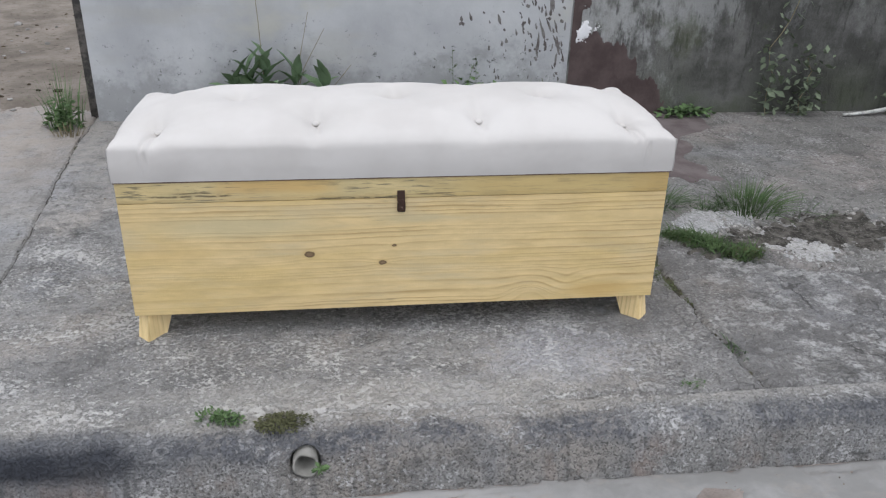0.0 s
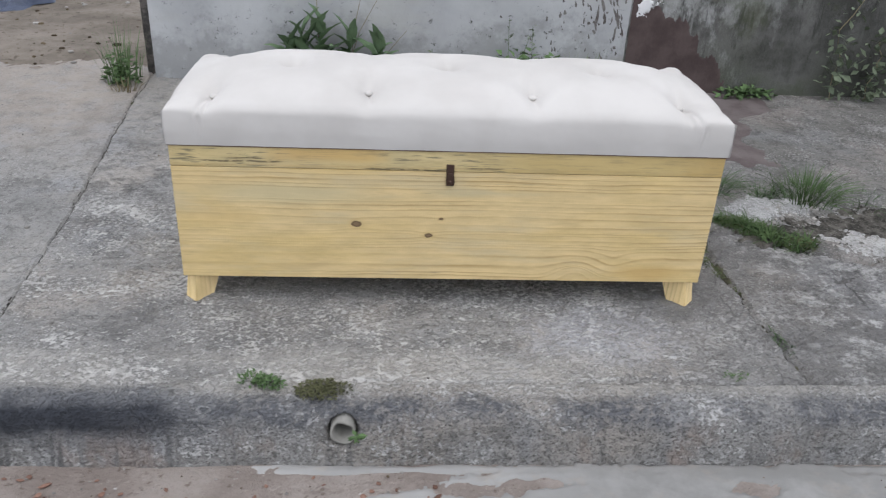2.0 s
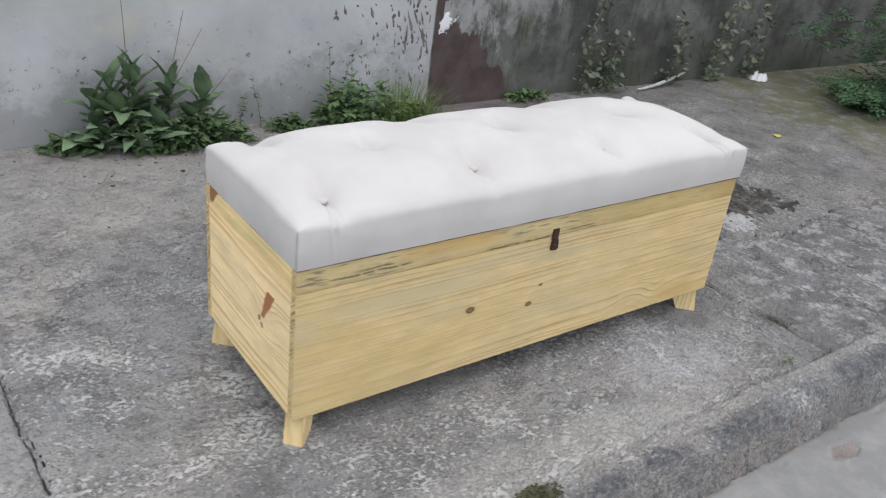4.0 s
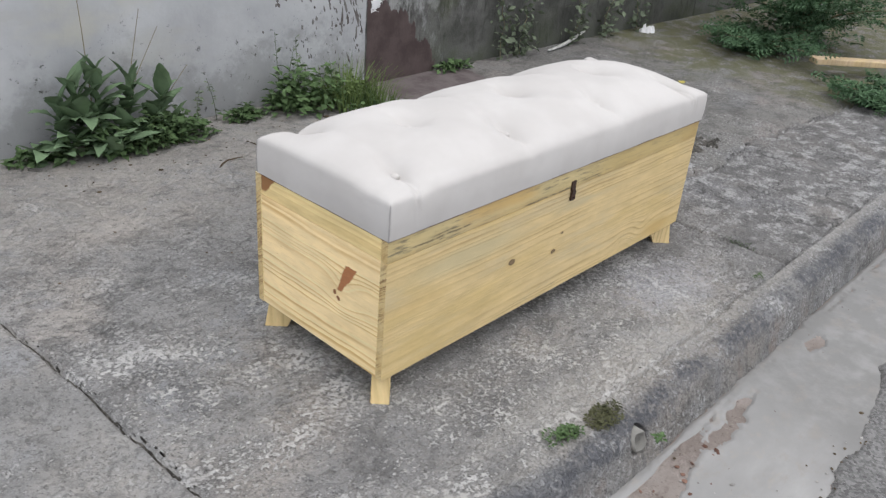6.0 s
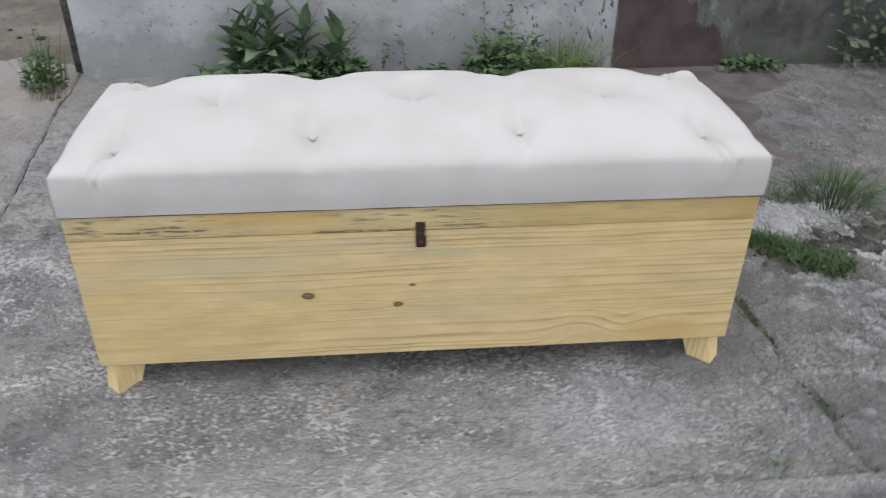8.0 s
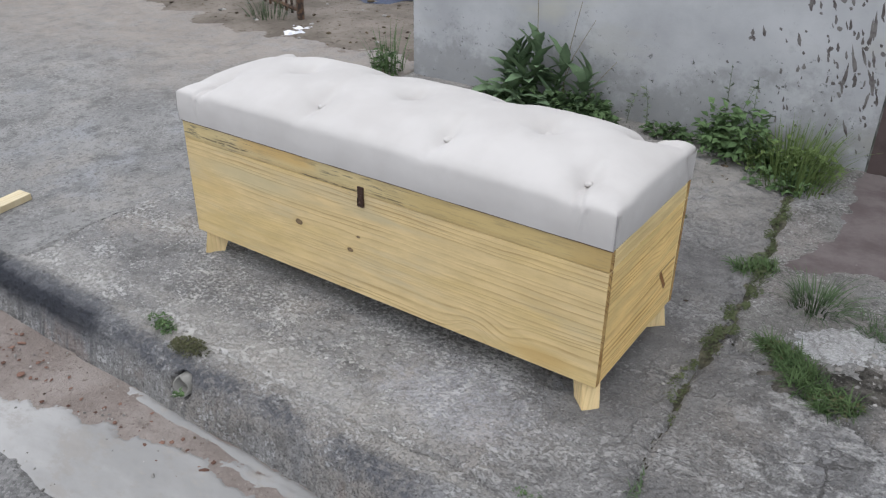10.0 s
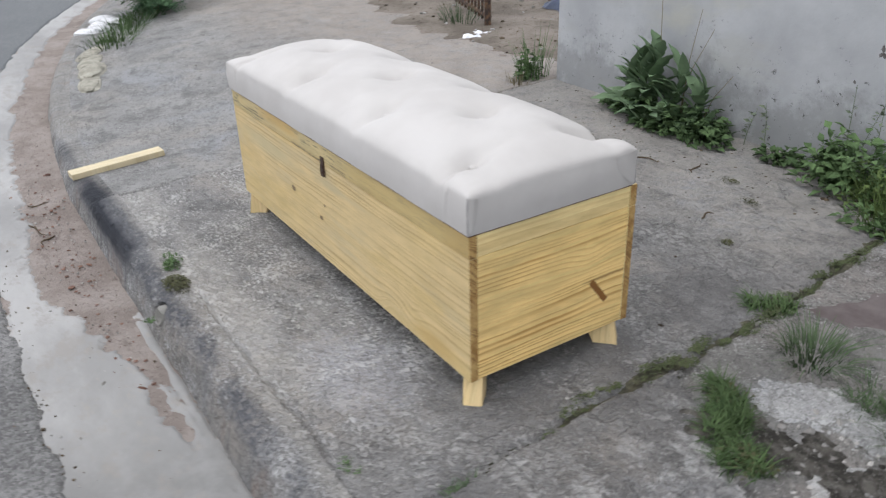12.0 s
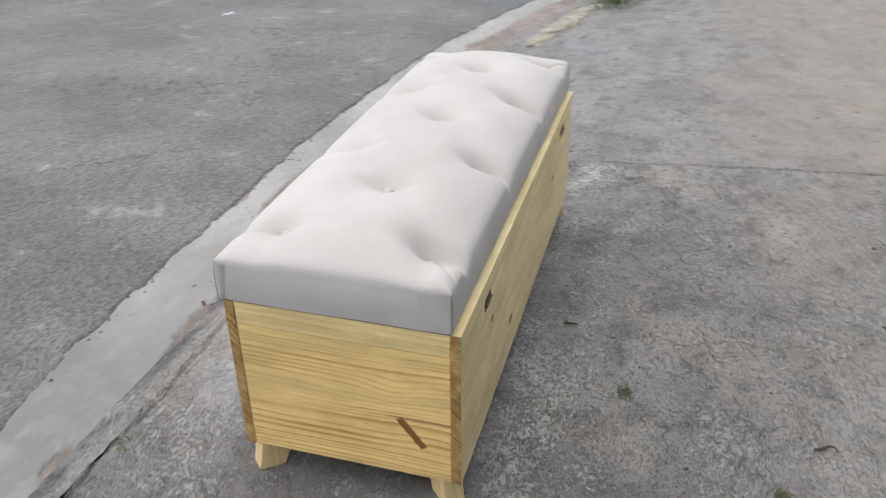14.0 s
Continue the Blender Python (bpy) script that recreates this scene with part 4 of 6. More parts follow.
layer("cement_patch", (0.78, 1.5, 0.2, 0.8), 0.007, blot([(0.99, 0.53, 0.1, 0.08), (1.22, 0.37, 0.1, 0.13), (1.1, 0.58, 0.06, 0.05)], 85, 0.1), CEMENT, "pale cracked cement patch in the broken pavement", "cement patch", 0.005, 0.3)


def seam_mask(x, y):
    w = -0.008 + 0.018 * ramp(y, 0.1, 0.9) + 0.02 * fbm(x, y, 5, 3, 88)
    return w - to_line(x, y, SEAM, 0.016, 4) + 0.02 * fbm(x, y, 22, 4, 87)


layer("seam_soil", (0.5, 0.9, -0.28, 1.62), 0.006, seam_mask, MOSSY, "brown-green mossy soil in the slab joint", "soil", 0.002, 0.4, lambda x, y: pavement_z(x, y, True) + 0.002)

layer("joint_soil", (-1.2, -0.93, -0.29, 1.62), 0.0045, lambda x, y: 0.0012 - to_line(x, y, JOINT, 0.007, 2) + 0.004 * fbm(x, y, 30, 3, 89), HUMUS, "dark soil in the straight slab joint", "soil", 0.002, 0.8, lambda x, y: pavement_z(x, y, False) - 0.006)

# yard behind the gateway
yx, yy = np.arange(-8.0, -1.05, 0.03), np.arange(1.45, 7.0, 0.03)


def yard_z(x, y):
    m = y - 1.74 - 0.3 * fbm(x, y, 3, 6, 91, 0.72) - 0.35 * ramp(-x, 2.4, 4.0)
    return np.where(y < 1.99, pavement_z(x, np.minimum(y, 1.99), False), 0.02) + np.clip(m * 0.12, -0.03, 0.02) + 0.02 * fbm(x, y, 4, 5, 92) * ramp(m, 0, 0.3)


x, y = np.meshgrid(yx, yy, indexing="ij")
v, q = lattice(np.stack([x, y, yard_z(x, y)], -1))
tagged(link("yard_ground", array_mesh("yard_ground", v, q), SOIL), "brown trodden soil of the yard", "ground", kind="structure")


# ---- walls ----
def wall_panel(name, x0, x1, material, label, step=0.02, seed=0):
    """A standing wall 0.16 m thick with an uneven face."""
    x, z = np.meshgrid(np.linspace(x0, x1, max(2, round((x1 - x0) / step))), np.linspace(-0.1, 2.3, 120), indexing="ij")
    face = WALL_Y + 0.004 * fbm(x, z, 3, 3, seed) + 0.0015 * fbm(x, z, 22, 3, seed + 1)
    co = [np.stack([x, face, z], -1)]
    v, q = lattice(co[0])
    bm = bmesh.new()
    block(bm, x0, x1, WALL_Y + 0.012, WALL_Y + 0.16, -0.1, 2.3, 0.006)
    me = bpy.data.meshes.new(name)
    bm.to_mesh(me)
    bm.free()
    wall = link(name, array_mesh(name, v, q[:, ::-1]), material)
    link("wall_core", me, material, wall)
    return tagged(wall, label, "wall", kind="structure")


painted = wall_panel("wall_north", -1.085, 0.815, PLASTER, "whitewashed garden wall, grimy and mouldy at its foot", seed=101)
bare = wall_panel("wall_north_east", 0.815, 9.0, MOULD, "bare concrete wall black with mould and creepers", seed=105)


def wall_layer(name, box, mask, material, parent, label, step=0.006, seed=101, thick=0.0025):
    x, z = np.meshgrid(np.arange(box[0], box[1], step), np.arange(box[2], box[3], step), indexing="ij")
    face = WALL_Y + 0.004 * fbm(x, z, 3, 3, seed) + 0.0015 * fbm(x, z, 22, 3, seed + 1)
    h = np.clip(mask(x, z) * 0.4, -0.006, thick)
    v, q = lattice(np.stack([x, face - h, z], -1))
    return link(name, array_mesh(name, v, q[:, ::-1]), material, parent, label)


def maroon_mask(x, z):
    top = np.interp(x, [0.83, 0.91, 1.03, 1.1, 1.17, 1.25, 1.3], [0.38, 0.36, 0.33, 0.24, 0.17, 0.05, -0.1])
    m = np.minimum(top - z, x - 0.80)
    m = np.maximum(m, np.minimum(0.021 - np.abs(x - 0.828), 1.9 - z))
    return m + (0.07 * fbm(x, z * 0.6, 13, 6, 111, 0.68) + 0.09 * fbm(x * 2.2, z * 0.5, 16, 4, 112, 0.6)) * ramp(x, 0.83, 0.87)


wall_layer("maroon_paint_patch", (0.822, 1.3, -0.02, 0.9), maroon_mask, MAROON, bare, "bare maroon undercoat patch", seed=105)
wall_layer("white_paint_patch", (0.83, 1.02, 0.2, 0.55), lambda x, z: np.minimum(0.028 - np.hypot((x - 0.89) / 0.9, (z - 0.385) / 1.3), 1) + 0.09 * fbm(x, z, 22, 5, 113, 0.7), WHITE, bare, "flaked white paint patch", seed=105, thick=0.0045)

# dark paint drips and flaked spots on the white wall
rng = random.Random(7)
vs, fs = [], []
for n in range(175):
    cx = 0.80 - abs(rng.gauss(0, 0.2))
    cz = 0.08 + rng.random() ** 0.8 * 0.62
    if cx < 0.2 or (cx < 0.5 and cz > 0.45):
        continue
    r = rng.uniform(0.003, 0.0085) * (1.25 if cz > 0.3 else 1.0)
    long = rng.uniform(1.2, 3.4) * (1.5 if cx > 0.68 else 1.0) if rng.random() < 0.7 else 1.0
    lean = rng.uniform(-0.5, 0.1)
    base = len(vs)
    fy = WALL_Y + float(0.004 * fbm(np.array(cx), np.array(cz), 3, 3, 101) + 0.0015 * fbm(np.array(cx), np.array(cz), 22, 3, 102))
    vs.append((cx, fy - 0.0022, cz))
    for j in range(12):
        t = 2 * math.pi * j / 12
        rr = r * (1 + rng.uniform(-0.25, 0.25))
        dz = rr * math.sin(t) * long
        vs.append((cx + rr * math.cos(t) * (0.6 if long > 1.5 and dz > 0 else 1) + lean * dz, fy + 0.0008, cz + dz))
    fs += [(base, base + 1 + (j + 1) % 12, base + 1 + j) for j in range(12)]
drips = link("paint_drips", array_mesh("paint_drips", vs, fs), DRIP, painted, "dark maroon paint splashes")
drips["kind"] = "stuff"

# iron gate post on the wall's end
bm = bmesh.new()
block(bm, -1.132, -1.087, WALL_Y + 0.062, WALL_Y + 0.07, -0.02, 2.3, 0.002)
block(bm, -1.132, -1.124, WALL_Y + 0.07, WALL_Y + 0.11, -0.02, 2.3, 0.002)
post = part("gate_post", bm, IRON, None)
tagged(post, "dark weathered iron gate post at the wall's end", "post", kind="structure")

# ---- upholstered storage bench ----
CX0, CX1, CY0, CY1, CZ0, SEAM_Z, LID_Z = -0.6, 0.6, 0.0, 0.414, 0.064, 0.3345, 0.381
T = 0.018
bench = thing("storage_bench", 0, 0.205, 0, "pine storage bench with a tufted cream fabric cushion, lid closed", "bench")


def board(name, x0, x1, y0, y1, z0, z1, face, parent, label="", end=None):
    bm = block(bmesh.new(), x0, x1, y0, y1, z0, z1, 0.0016, 2)
    bm.normal_update()
    ob = part(name, bm, face, parent, label)
    if end:
        ob.data.materials.append(end)
        for p in ob.data.polygons:
            p.material_index = 1 if abs(p.normal.x) > 0.9 else 0
    return ob


board("front_board", CX0, CX1, CY0, CY0 + T, CZ0, SEAM_Z - 0.0006, PINE_FRONT, bench, "pale pine front board with three knots", END_GRAIN)
board("back_board", CX0, CX1, CY1 - T, CY1, CZ0, SEAM_Z - 0.0006, PINE_BACK, bench, "", END_GRAIN)
board("side_board", CX0 + 0.001, CX0 + T, CY0 + T + 0.0005, CY1 - T - 0.0005, CZ0 + 0.001, SEAM_Z - 0.0006, PINE_LEFT, bench, "pine end board with a red-brown knot")
board("side_board", CX1 - T, CX1 - 0.001, CY0 + T + 0.0005, CY1 - T - 0.0005, CZ0 + 0.001, SEAM_Z - 0.0006, PINE_RIGHT, bench, "pine end board with a long brown knot")
board("bottom_board", CX0 + T, CX1 - T, CY0 + T, CY1 - T, CZ0 + 0.004, CZ0 + 0.016, PINE_BACK, bench)
lid = board("lid", CX0 + T, CX1 - T, CY0 + T, CY1 - T, LID_Z - 0.018, LID_Z - 0.003, PINE_BACK, bench, "hinged lid framed in pine rails")
board("front_rail", CX0, CX1, CY0, CY0 + T, SEAM_Z + 0.0006, LID_Z, PINE_LID, lid, "streaky pine rail", END_GRAIN)
board("back_rail", CX0, CX1, CY1 - T, CY1, SEAM_Z + 0.0006, LID_Z, PINE_BACK, lid, "", END_GRAIN)
board("side_rail", CX0 + 0.001, CX0 + T, CY0 + T + 0.0005, CY1 - T - 0.0005, SEAM_Z + 0.0006, LID_Z - 0.0005, PINE_RAIL, lid)
board("side_rail", CX1 - T, CX1 - 0.001, CY0 + T + 0.0005, CY1 - T - 0.0005, SEAM_Z + 0.0006, LID_Z - 0.0005, PINE_RAIL, lid)

# legs: splayed blocks set across the corners
for sx, sy in ((-1, -1), (1, -1), (-1, 1), (1, 1)):
    ax = Vector((sx, sy, 0)).normalized()
    ay = Vector((-sy, sx, 0)).normalized()
    foot = Vector((0.592 * sx, 0.205 + 0.197 * sy, 0))
    bm = bmesh.new()
    vs8 = []
    for z, out, inn in ((-0.004, 0.0, -0.05), (CZ0 + 0.003, -0.012, -0.08)):
        for o in (out, inn):
            for w in (-0.0195, 0.0195):
                vs8.append(bm.verts.new(foot + ax * o + ay * w + Vector((0, 0, z))))
    for f in ((0, 1, 3, 2), (4, 6, 7, 5), (0, 4, 5, 1), (2, 3, 7, 6), (0, 2, 6, 4), (1, 5, 7, 3)):
        bm.faces.new([vs8[i] for i in f])
    bmesh.ops.recalc_face_normals(bm, faces=bm.faces)
    bmesh.ops.bevel(bm, geom=list(bm.edges), offset=0.0015, segments=2, affect="EDGES")
    part("leg", bm, PINE_LEG, bench)

# hasp
hasp = thing("hasp", -0.004, -0.003, 0.33, "", "")
for key in ("label", "category"):
    if key in hasp:
        del hasp[key]
hasp.parent = bench
hasp.matrix_parent_inverse = Matrix.Translation((0, -0.205, 0))
bm = bmesh.new()
block(bm, -0.0125, 0.0045, -0.0035, 0.0005, 0.327, 0.352, 0.001)
block(bm, -0.0105, 0.0025, -0.006, -0.003, 0.322, 0.333, 0.0015)
part("hasp_plate", bm, STEEL, hasp, "brown steel hasp plate")
bm = bmesh.new()
block(bm, -0.0125, 0.0055, -0.005, -0.001, 0.303, 0.3265, 0.004, 3)
bmesh.ops.create_uvsphere(bm, u_segments=10, v_segments=6, radius=0.0035, matrix=Matrix.Translation((-0.0035, -0.0055, 0.313)))
part("hasp_tongue", bm, STEEL, hasp)
# hinges at the back
for hx in (-0.42, 0.42):
    bm = bmesh.new()
    block(bm, hx - 0.02, hx + 0.02, CY1 - 0.0005, CY1 + 0.0015, SEAM_Z - 0.012, SEAM_Z + 0.012, 0.0005, 1)
    tube(bm, [(hx - 0.02, CY1 + 0.002, SEAM_Z), (hx + 0.02, CY1 + 0.002, SEAM_Z)], [0.003, 0.003], 8)
    part("hinge", bm, STEEL, lid)

# cushion: deep-buttoned top over straight sides
FRONT_BUTTONS = [(-0.513, 0.08), (-0.183, 0.082), (0.174, 0.082), (0.504, 0.08)]
MIDDLE_BUTTONS = [(-0.352, 0.21), (-0.003, 0.21), (0.347, 0.21)]
BACK_BUTTONS = [(-0.51, 0.336), (-0.18, 0.336), (0.175, 0.338), (0.505, 0.335)]
BUTTONS = FRONT_BUTTONS + MIDDLE_BUTTONS + BACK_BUTTONS
QX0, QX1, QY0, QY1 = -0.603, 0.603, -0.004, 0.4
QC, QH = (QY0 + QY1) / 2, (QY1 - QY0) / 2
FOLDS = [(a, b) for a in FRONT_BUTTONS + BACK_BUTTONS for b in MIDDLE_BUTTONS if math.hypot(a[0] - b[0], a[1] - b[1]) < 0.25]
EDGE_FOLDS = [(b, (b[0], QY0 - 0.01), 0.003) for b in FRONT_BUTTONS] + [(b, (b[0], QY1 + 0.01), 0.017 if b[0] > -0.4 else 0.008) for b in BACK_BUTTONS]
END_FOLDS = [(b, (math.copysign(0.62, b[0]), b[1] + 0.02 * math.copysign(1, b[1] - QC)), 0.004) for b in (FRONT_BUTTONS[0], FRONT_BUTTONS[-1], BACK_BUTTONS[-1])]
PLEATS = [((-0.513, 0.08), (-0.54, -0.02), 0.005), ((-0.51, 0.07), (-0.522, -0.02), 0.004), ((0.504, 0.08), (0.535, -0.02), 0.005), ((0.502, 0.07), (0.515, -0.02), 0.004), ((0.505, 0.335), (0.585, 0.41), 0.006), ((0.52, 0.34), (0.56, 0.41), 0.004), ((-0.51, 0.336), (-0.58, 0.41), 0.005), ((-0.183, 0.082), (-0.178, 0.03), 0.003), ((0.174, 0.082), (0.18, 0.03), 0.003)]


def cushion_top(x, y):
    ex, ey = np.clip(np.abs(x) / 0.603, 0, 1), np.clip(np.abs(y - QC) / QH, 0, 1)
    z = 0.464 + 0.006 * (1 - ey ** 2) + 0.05 * (1 - ex ** 7) * (1 - ey ** 3)
    for bx, by in BUTTONS:
        r = np.hypot(x - bx, y - by)
        z = z - 0.004 * np.exp(-np.sqrt(r * r + 0.0001) / 0.018) - 0.011 * np.exp(-(r / 0.048) ** 2)
    for a, b in FOLDS:
        d = to_line(x, y, [a, b])
        z = z - 0.0034 * np.exp(-(d / 0.036) ** 2)
    for bx, by in BUTTONS:
        reach = 0.06 if by == 0.21 else 0.075
        d = np.hypot((x - bx) / 0.017, (y - by) / reach)
        z = z - 0.0085 * np.exp(-d ** 2)
    for a, b, d in EDGE_FOLDS + END_FOLDS:
        z = z - d * np.exp(-(to_line(x, y, [a, b]) / 0.024) ** 2)
    for cx in (-0.578, 0.578):
        z = z + (0.007 if cx > 0 else 0.003) * np.exp(-((x - cx) ** 2 + (y - 0.375) ** 2) / 0.028 ** 2)
    for a, b, d in PLEATS:
        z = z - d * np.exp(-(to_line(x, y, [a, b]) / 0.0042) ** 2)
    edge = np.minimum(0.603 - np.abs(x), QH - np.abs(y - QC))
    t = np.clip(1 - edge / 0.016, 0, 1)
    z = z - 0.009 * (1 - np.sqrt(np.clip(1 - t * t, 0, 1)))
    return z + 0.0012 * fbm(x, y, 18, 3, 201)


def eased(a, b, n):
    t = np.linspace(0, 1, n)
    return a + (b - a) * (0.5 * t + 0.5 * (t * t * (3 - 2 * t)))


gx, gy = np.meshgrid(eased(QX0, QX1, 300), eased(QY0, QY1, 120), indexing="ij")
gz = cushion_top(gx, gy)
top = np.stack([gx, gy, gz], -1)
v, q = lattice(top)
n, m = gx.shape
idx = np.arange(n * m).reshape(n, m)
loop = np.concatenate([idx[:, 0], idx[-1, 1:], idx[-2::-1, -1], idx[0, -2:0:-1]])
co, quads = [v], [q]
ring, base = loop, n * m
bx, by, bz = v[loop].T
nx = np.where(np.isclose(bx, QX0), -1.0, np.where(np.isclose(bx, QX1), 1.0, 0.0))
ny = np.where(np.isclose(by, QY0), -1.0, np.where(np.isclose(by, QY1), 1.0, 0.0))
for s in np.linspace(0, 1, 13)[1:]:
    swell = 0.0028 * math.sin(math.pi * s)
    z = bz + (LID_Z + 0.003 - bz) * s
    wave = 0.0018 * fbm(bx + by, z, 14, 3, 205)
    for fx in (-0.54, 0.537):
        off = (bx - fx + 0.006 * s * np.sign(fx)) / 0.0035
        wave = wave + np.where(ny < 0, 0.003 * np.exp(-off ** 2) - 0.0035 * np.exp(-(off - 2.2) ** 2), 0) * max(0.0, 1 - s * 1.15)
    corner = np.where((nx != 0) & (ny != 0), 0.35, 1.0)
    rows = np.stack([bx + nx * (swell + wave) * corner, by + ny * (swell + wave) * corner, z], -1)
    new_ring = np.arange(base, base + len(loop))
    co.append(rows)
    quads.append(np.stack([ring, np.roll(ring, -1), np.roll(new_ring, -1), new_ring], -1)[:, ::-1])
    ring, base = new_ring, base + len(loop)
cushion = link("cushion", array_mesh("cushion", np.concatenate(co), np.concatenate(quads)), FABRIC, bench, "deep-buttoned cream fabric cushion")
bm = bmesh.new()
bmesh.ops.create_uvsphere(bm, u_segments=16, v_segments=8, radius=0.0098, matrix=Matrix.Diagonal((1, 1, 0.6, 1)))
button_mesh = bpy.data.meshes.new("button")
bm.to_mesh(button_mesh)
bm.free()
button_mesh.materials.append(FABRIC)
button_mesh.polygons.foreach_set("use_smooth", [True] * len(button_mesh.polygons))
for bx, by in BUTTONS:
    ob = new("button", button_mesh)
    ob.parent = cushion
    ob.location = (bx, by, float(cushion_top(np.array(bx), np.array(by))) + 0.0045)

# added strip that draws the gap's shade and the brown staple line
part("base_strip", block(bmesh.new(), QX0 + 0.0015, QX1 - 0.0015, QY0 + 0.0015, QY1 - 0.0015, LID_Z + 0.0002, LID_Z + 0.006, 0.0005, 1), GAP_LINE, cushion, "thin dark brown strip standing in for the shaded gap and staple line")
for sx, sy in ((QX0, QY0), (QX1, QY0), (QX0, QY1), (QX1, QY1)):
    tx, ty = math.copysign(0.0006, sx), math.copysign(0.0006, sy - QC)
    pts = [(sx + tx, sy + ty, LID_Z + 0.004), (sx + tx * 2.2, sy + ty * 2.2, 0.41), (sx + tx * 1.5, sy + ty * 1.5, 0.44), (sx - tx, sy - ty, 0.4575)]
    part("corner_seam", tube(bmesh.new(), pts, [0.0013] * 4, 6), SEAM_FABRIC, cushion)

for sx, sy, size in ((QX1, QY0, 0.012), (QX1, QY1, 0.045)):
    inward = 1 if sy == QY0 else -1
    down, across = np.meshgrid(np.linspace(0, 1, 14), np.linspace(0, 1, 9), indexing="ij")
    wide = 0.008 + size * (1 - down ** 2)
    proud = 0.0042 * np.sin(np.pi * np.clip(0.12 + 0.85 * across, 0, 1)) * (1 - 0.6 * down) + 0.0022
    co = np.stack([sx + math.copysign(1, sx) * proud, sy + inward * (0.001 + wide * across), 0.4585 - 0.066 * down - 0.004 * across], -1)
    v, q = lattice(co)
    link("corner_tuck", array_mesh("corner_tuck", v, q), FABRIC, cushion, "folded fabric tuck at the corner")

# ---- drain pipe in the kerb ----
bm = bmesh.new()
R, W, L = 0.0245, 0.0045, 0.14
ends = []
for r, deep in ((R, 0), (R, L), (R - W, L), (R - W, 0)):
    ring = []
    for t in [2 * math.pi * j / 24 for j in range(24)]:
        z = -0.052 + r * math.sin(t)
        y = L - 0.4 if deep else -0.398 + 0.25 * (z + 0.052) + 0.003 * math.sin(3 * t + 1)
        ring.append(bm.verts.new((-0.218 + r * math.cos(t), y, z)))
    ends.append(ring)
for a, b in zip(ends, ends[1:] + ends[:1]):
    for j in range(24):
        bm.faces.new((a[j], a[(j + 1) % 24], b[(j + 1) % 24], b[j]))
bmesh.ops.recalc_face_normals(bm, faces=bm.faces)
tagged(part("drain_pipe", bm, PIPE, None, smooth=True), "grey round drain pipe set in the kerb", "pipe")

# ---- loose wood ----
bm = block(bmesh.new(), -0.029, 0.029, -0.172, 0.172, 0, 0.022, 0.002)
stick = part("wood_offcut", bm, PINE_STICK, None)
sz = [float(pavement_z(np.array(-1.405), np.array(yy), False)) for yy in (-0.32, -0.08)]
stick.matrix_basis = pose(-1.405, -0.215, (sz[0] + sz[1]) / 2 + 0.001, math.degrees(math.atan2(sz[1] - sz[0], 0.24)), 0, 5)
tagged(stick, "pale pine offcut lying on the driveway edge", "wood offcut")
bm = block(bmesh.new(), -0.3, 0.3, -0.04, 0.04, 0, 0.03, 0.004)
plank = part("wood_plank", bm, OLD_PLANK, None)
plank.matrix_basis = pose(3.28, 0.34, 0.07, 0, 0, -42)
tagged(plank, "brown wooden plank lying among the weeds", "plank")


# ---- plants ----
def grass_tuft(name, x, y, blades, height, spread, material, label, seed, zfun=pavement_z, lean=0.6, width=0.0024):
    rg = np.random.default_rng(seed)
    vs, fs = [], []
    z0 = float(zfun(np.array(x), np.array(y))) - 0.006
    for _ in range(blades):
        a, r = rg.uniform(0, 2 * math.pi), spread * math.sqrt(rg.random()) * 0.55
        hgt, w = height * rg.uniform(0.4, 1.05), width * rg.uniform(0.6, 1.3)
        tilt = lean * rg.uniform(0.15, 1.1) * (0.35 + r / (spread * 0.55 + 1e-6))
        d, s = np.array([math.cos(a), math.sin(a)]), np.array([-math.sin(a), math.cos(a)])
        turn = rg.uniform(-0.8, 0.8)
        s = np.array([s[0] * math.cos(turn) - s[1] * math.sin(turn), s[0] * math.sin(turn) + s[1] * math.cos(turn)])
        b = len(vs)
        px, py = x + d[0] * r, y + d[1] * r
        for j in range(5):
            t = j / 4
            out = hgt * tilt * t ** 1.6
            up = hgt * (t - 0.38 * tilt * t * t)
            ww = w * (1 - t) ** 0.7
            cx, cy = px + d[0] * out, py + d[1] * out
            vs += [(cx - s[0] * ww, cy - s[1] * ww, z0 + up), (cx + s[0] * ww, cy + s[1] * ww, z0 + up + 0.0006)]
        fs += [(b + 2 * j, b + 2 * j + 1, b + 2 * j + 3, b + 2 * j + 2) for j in range(4)]
    ob = link(name, array_mesh(name, vs, fs), material)
    return tagged(ob, label, "grass", kind="stuff")


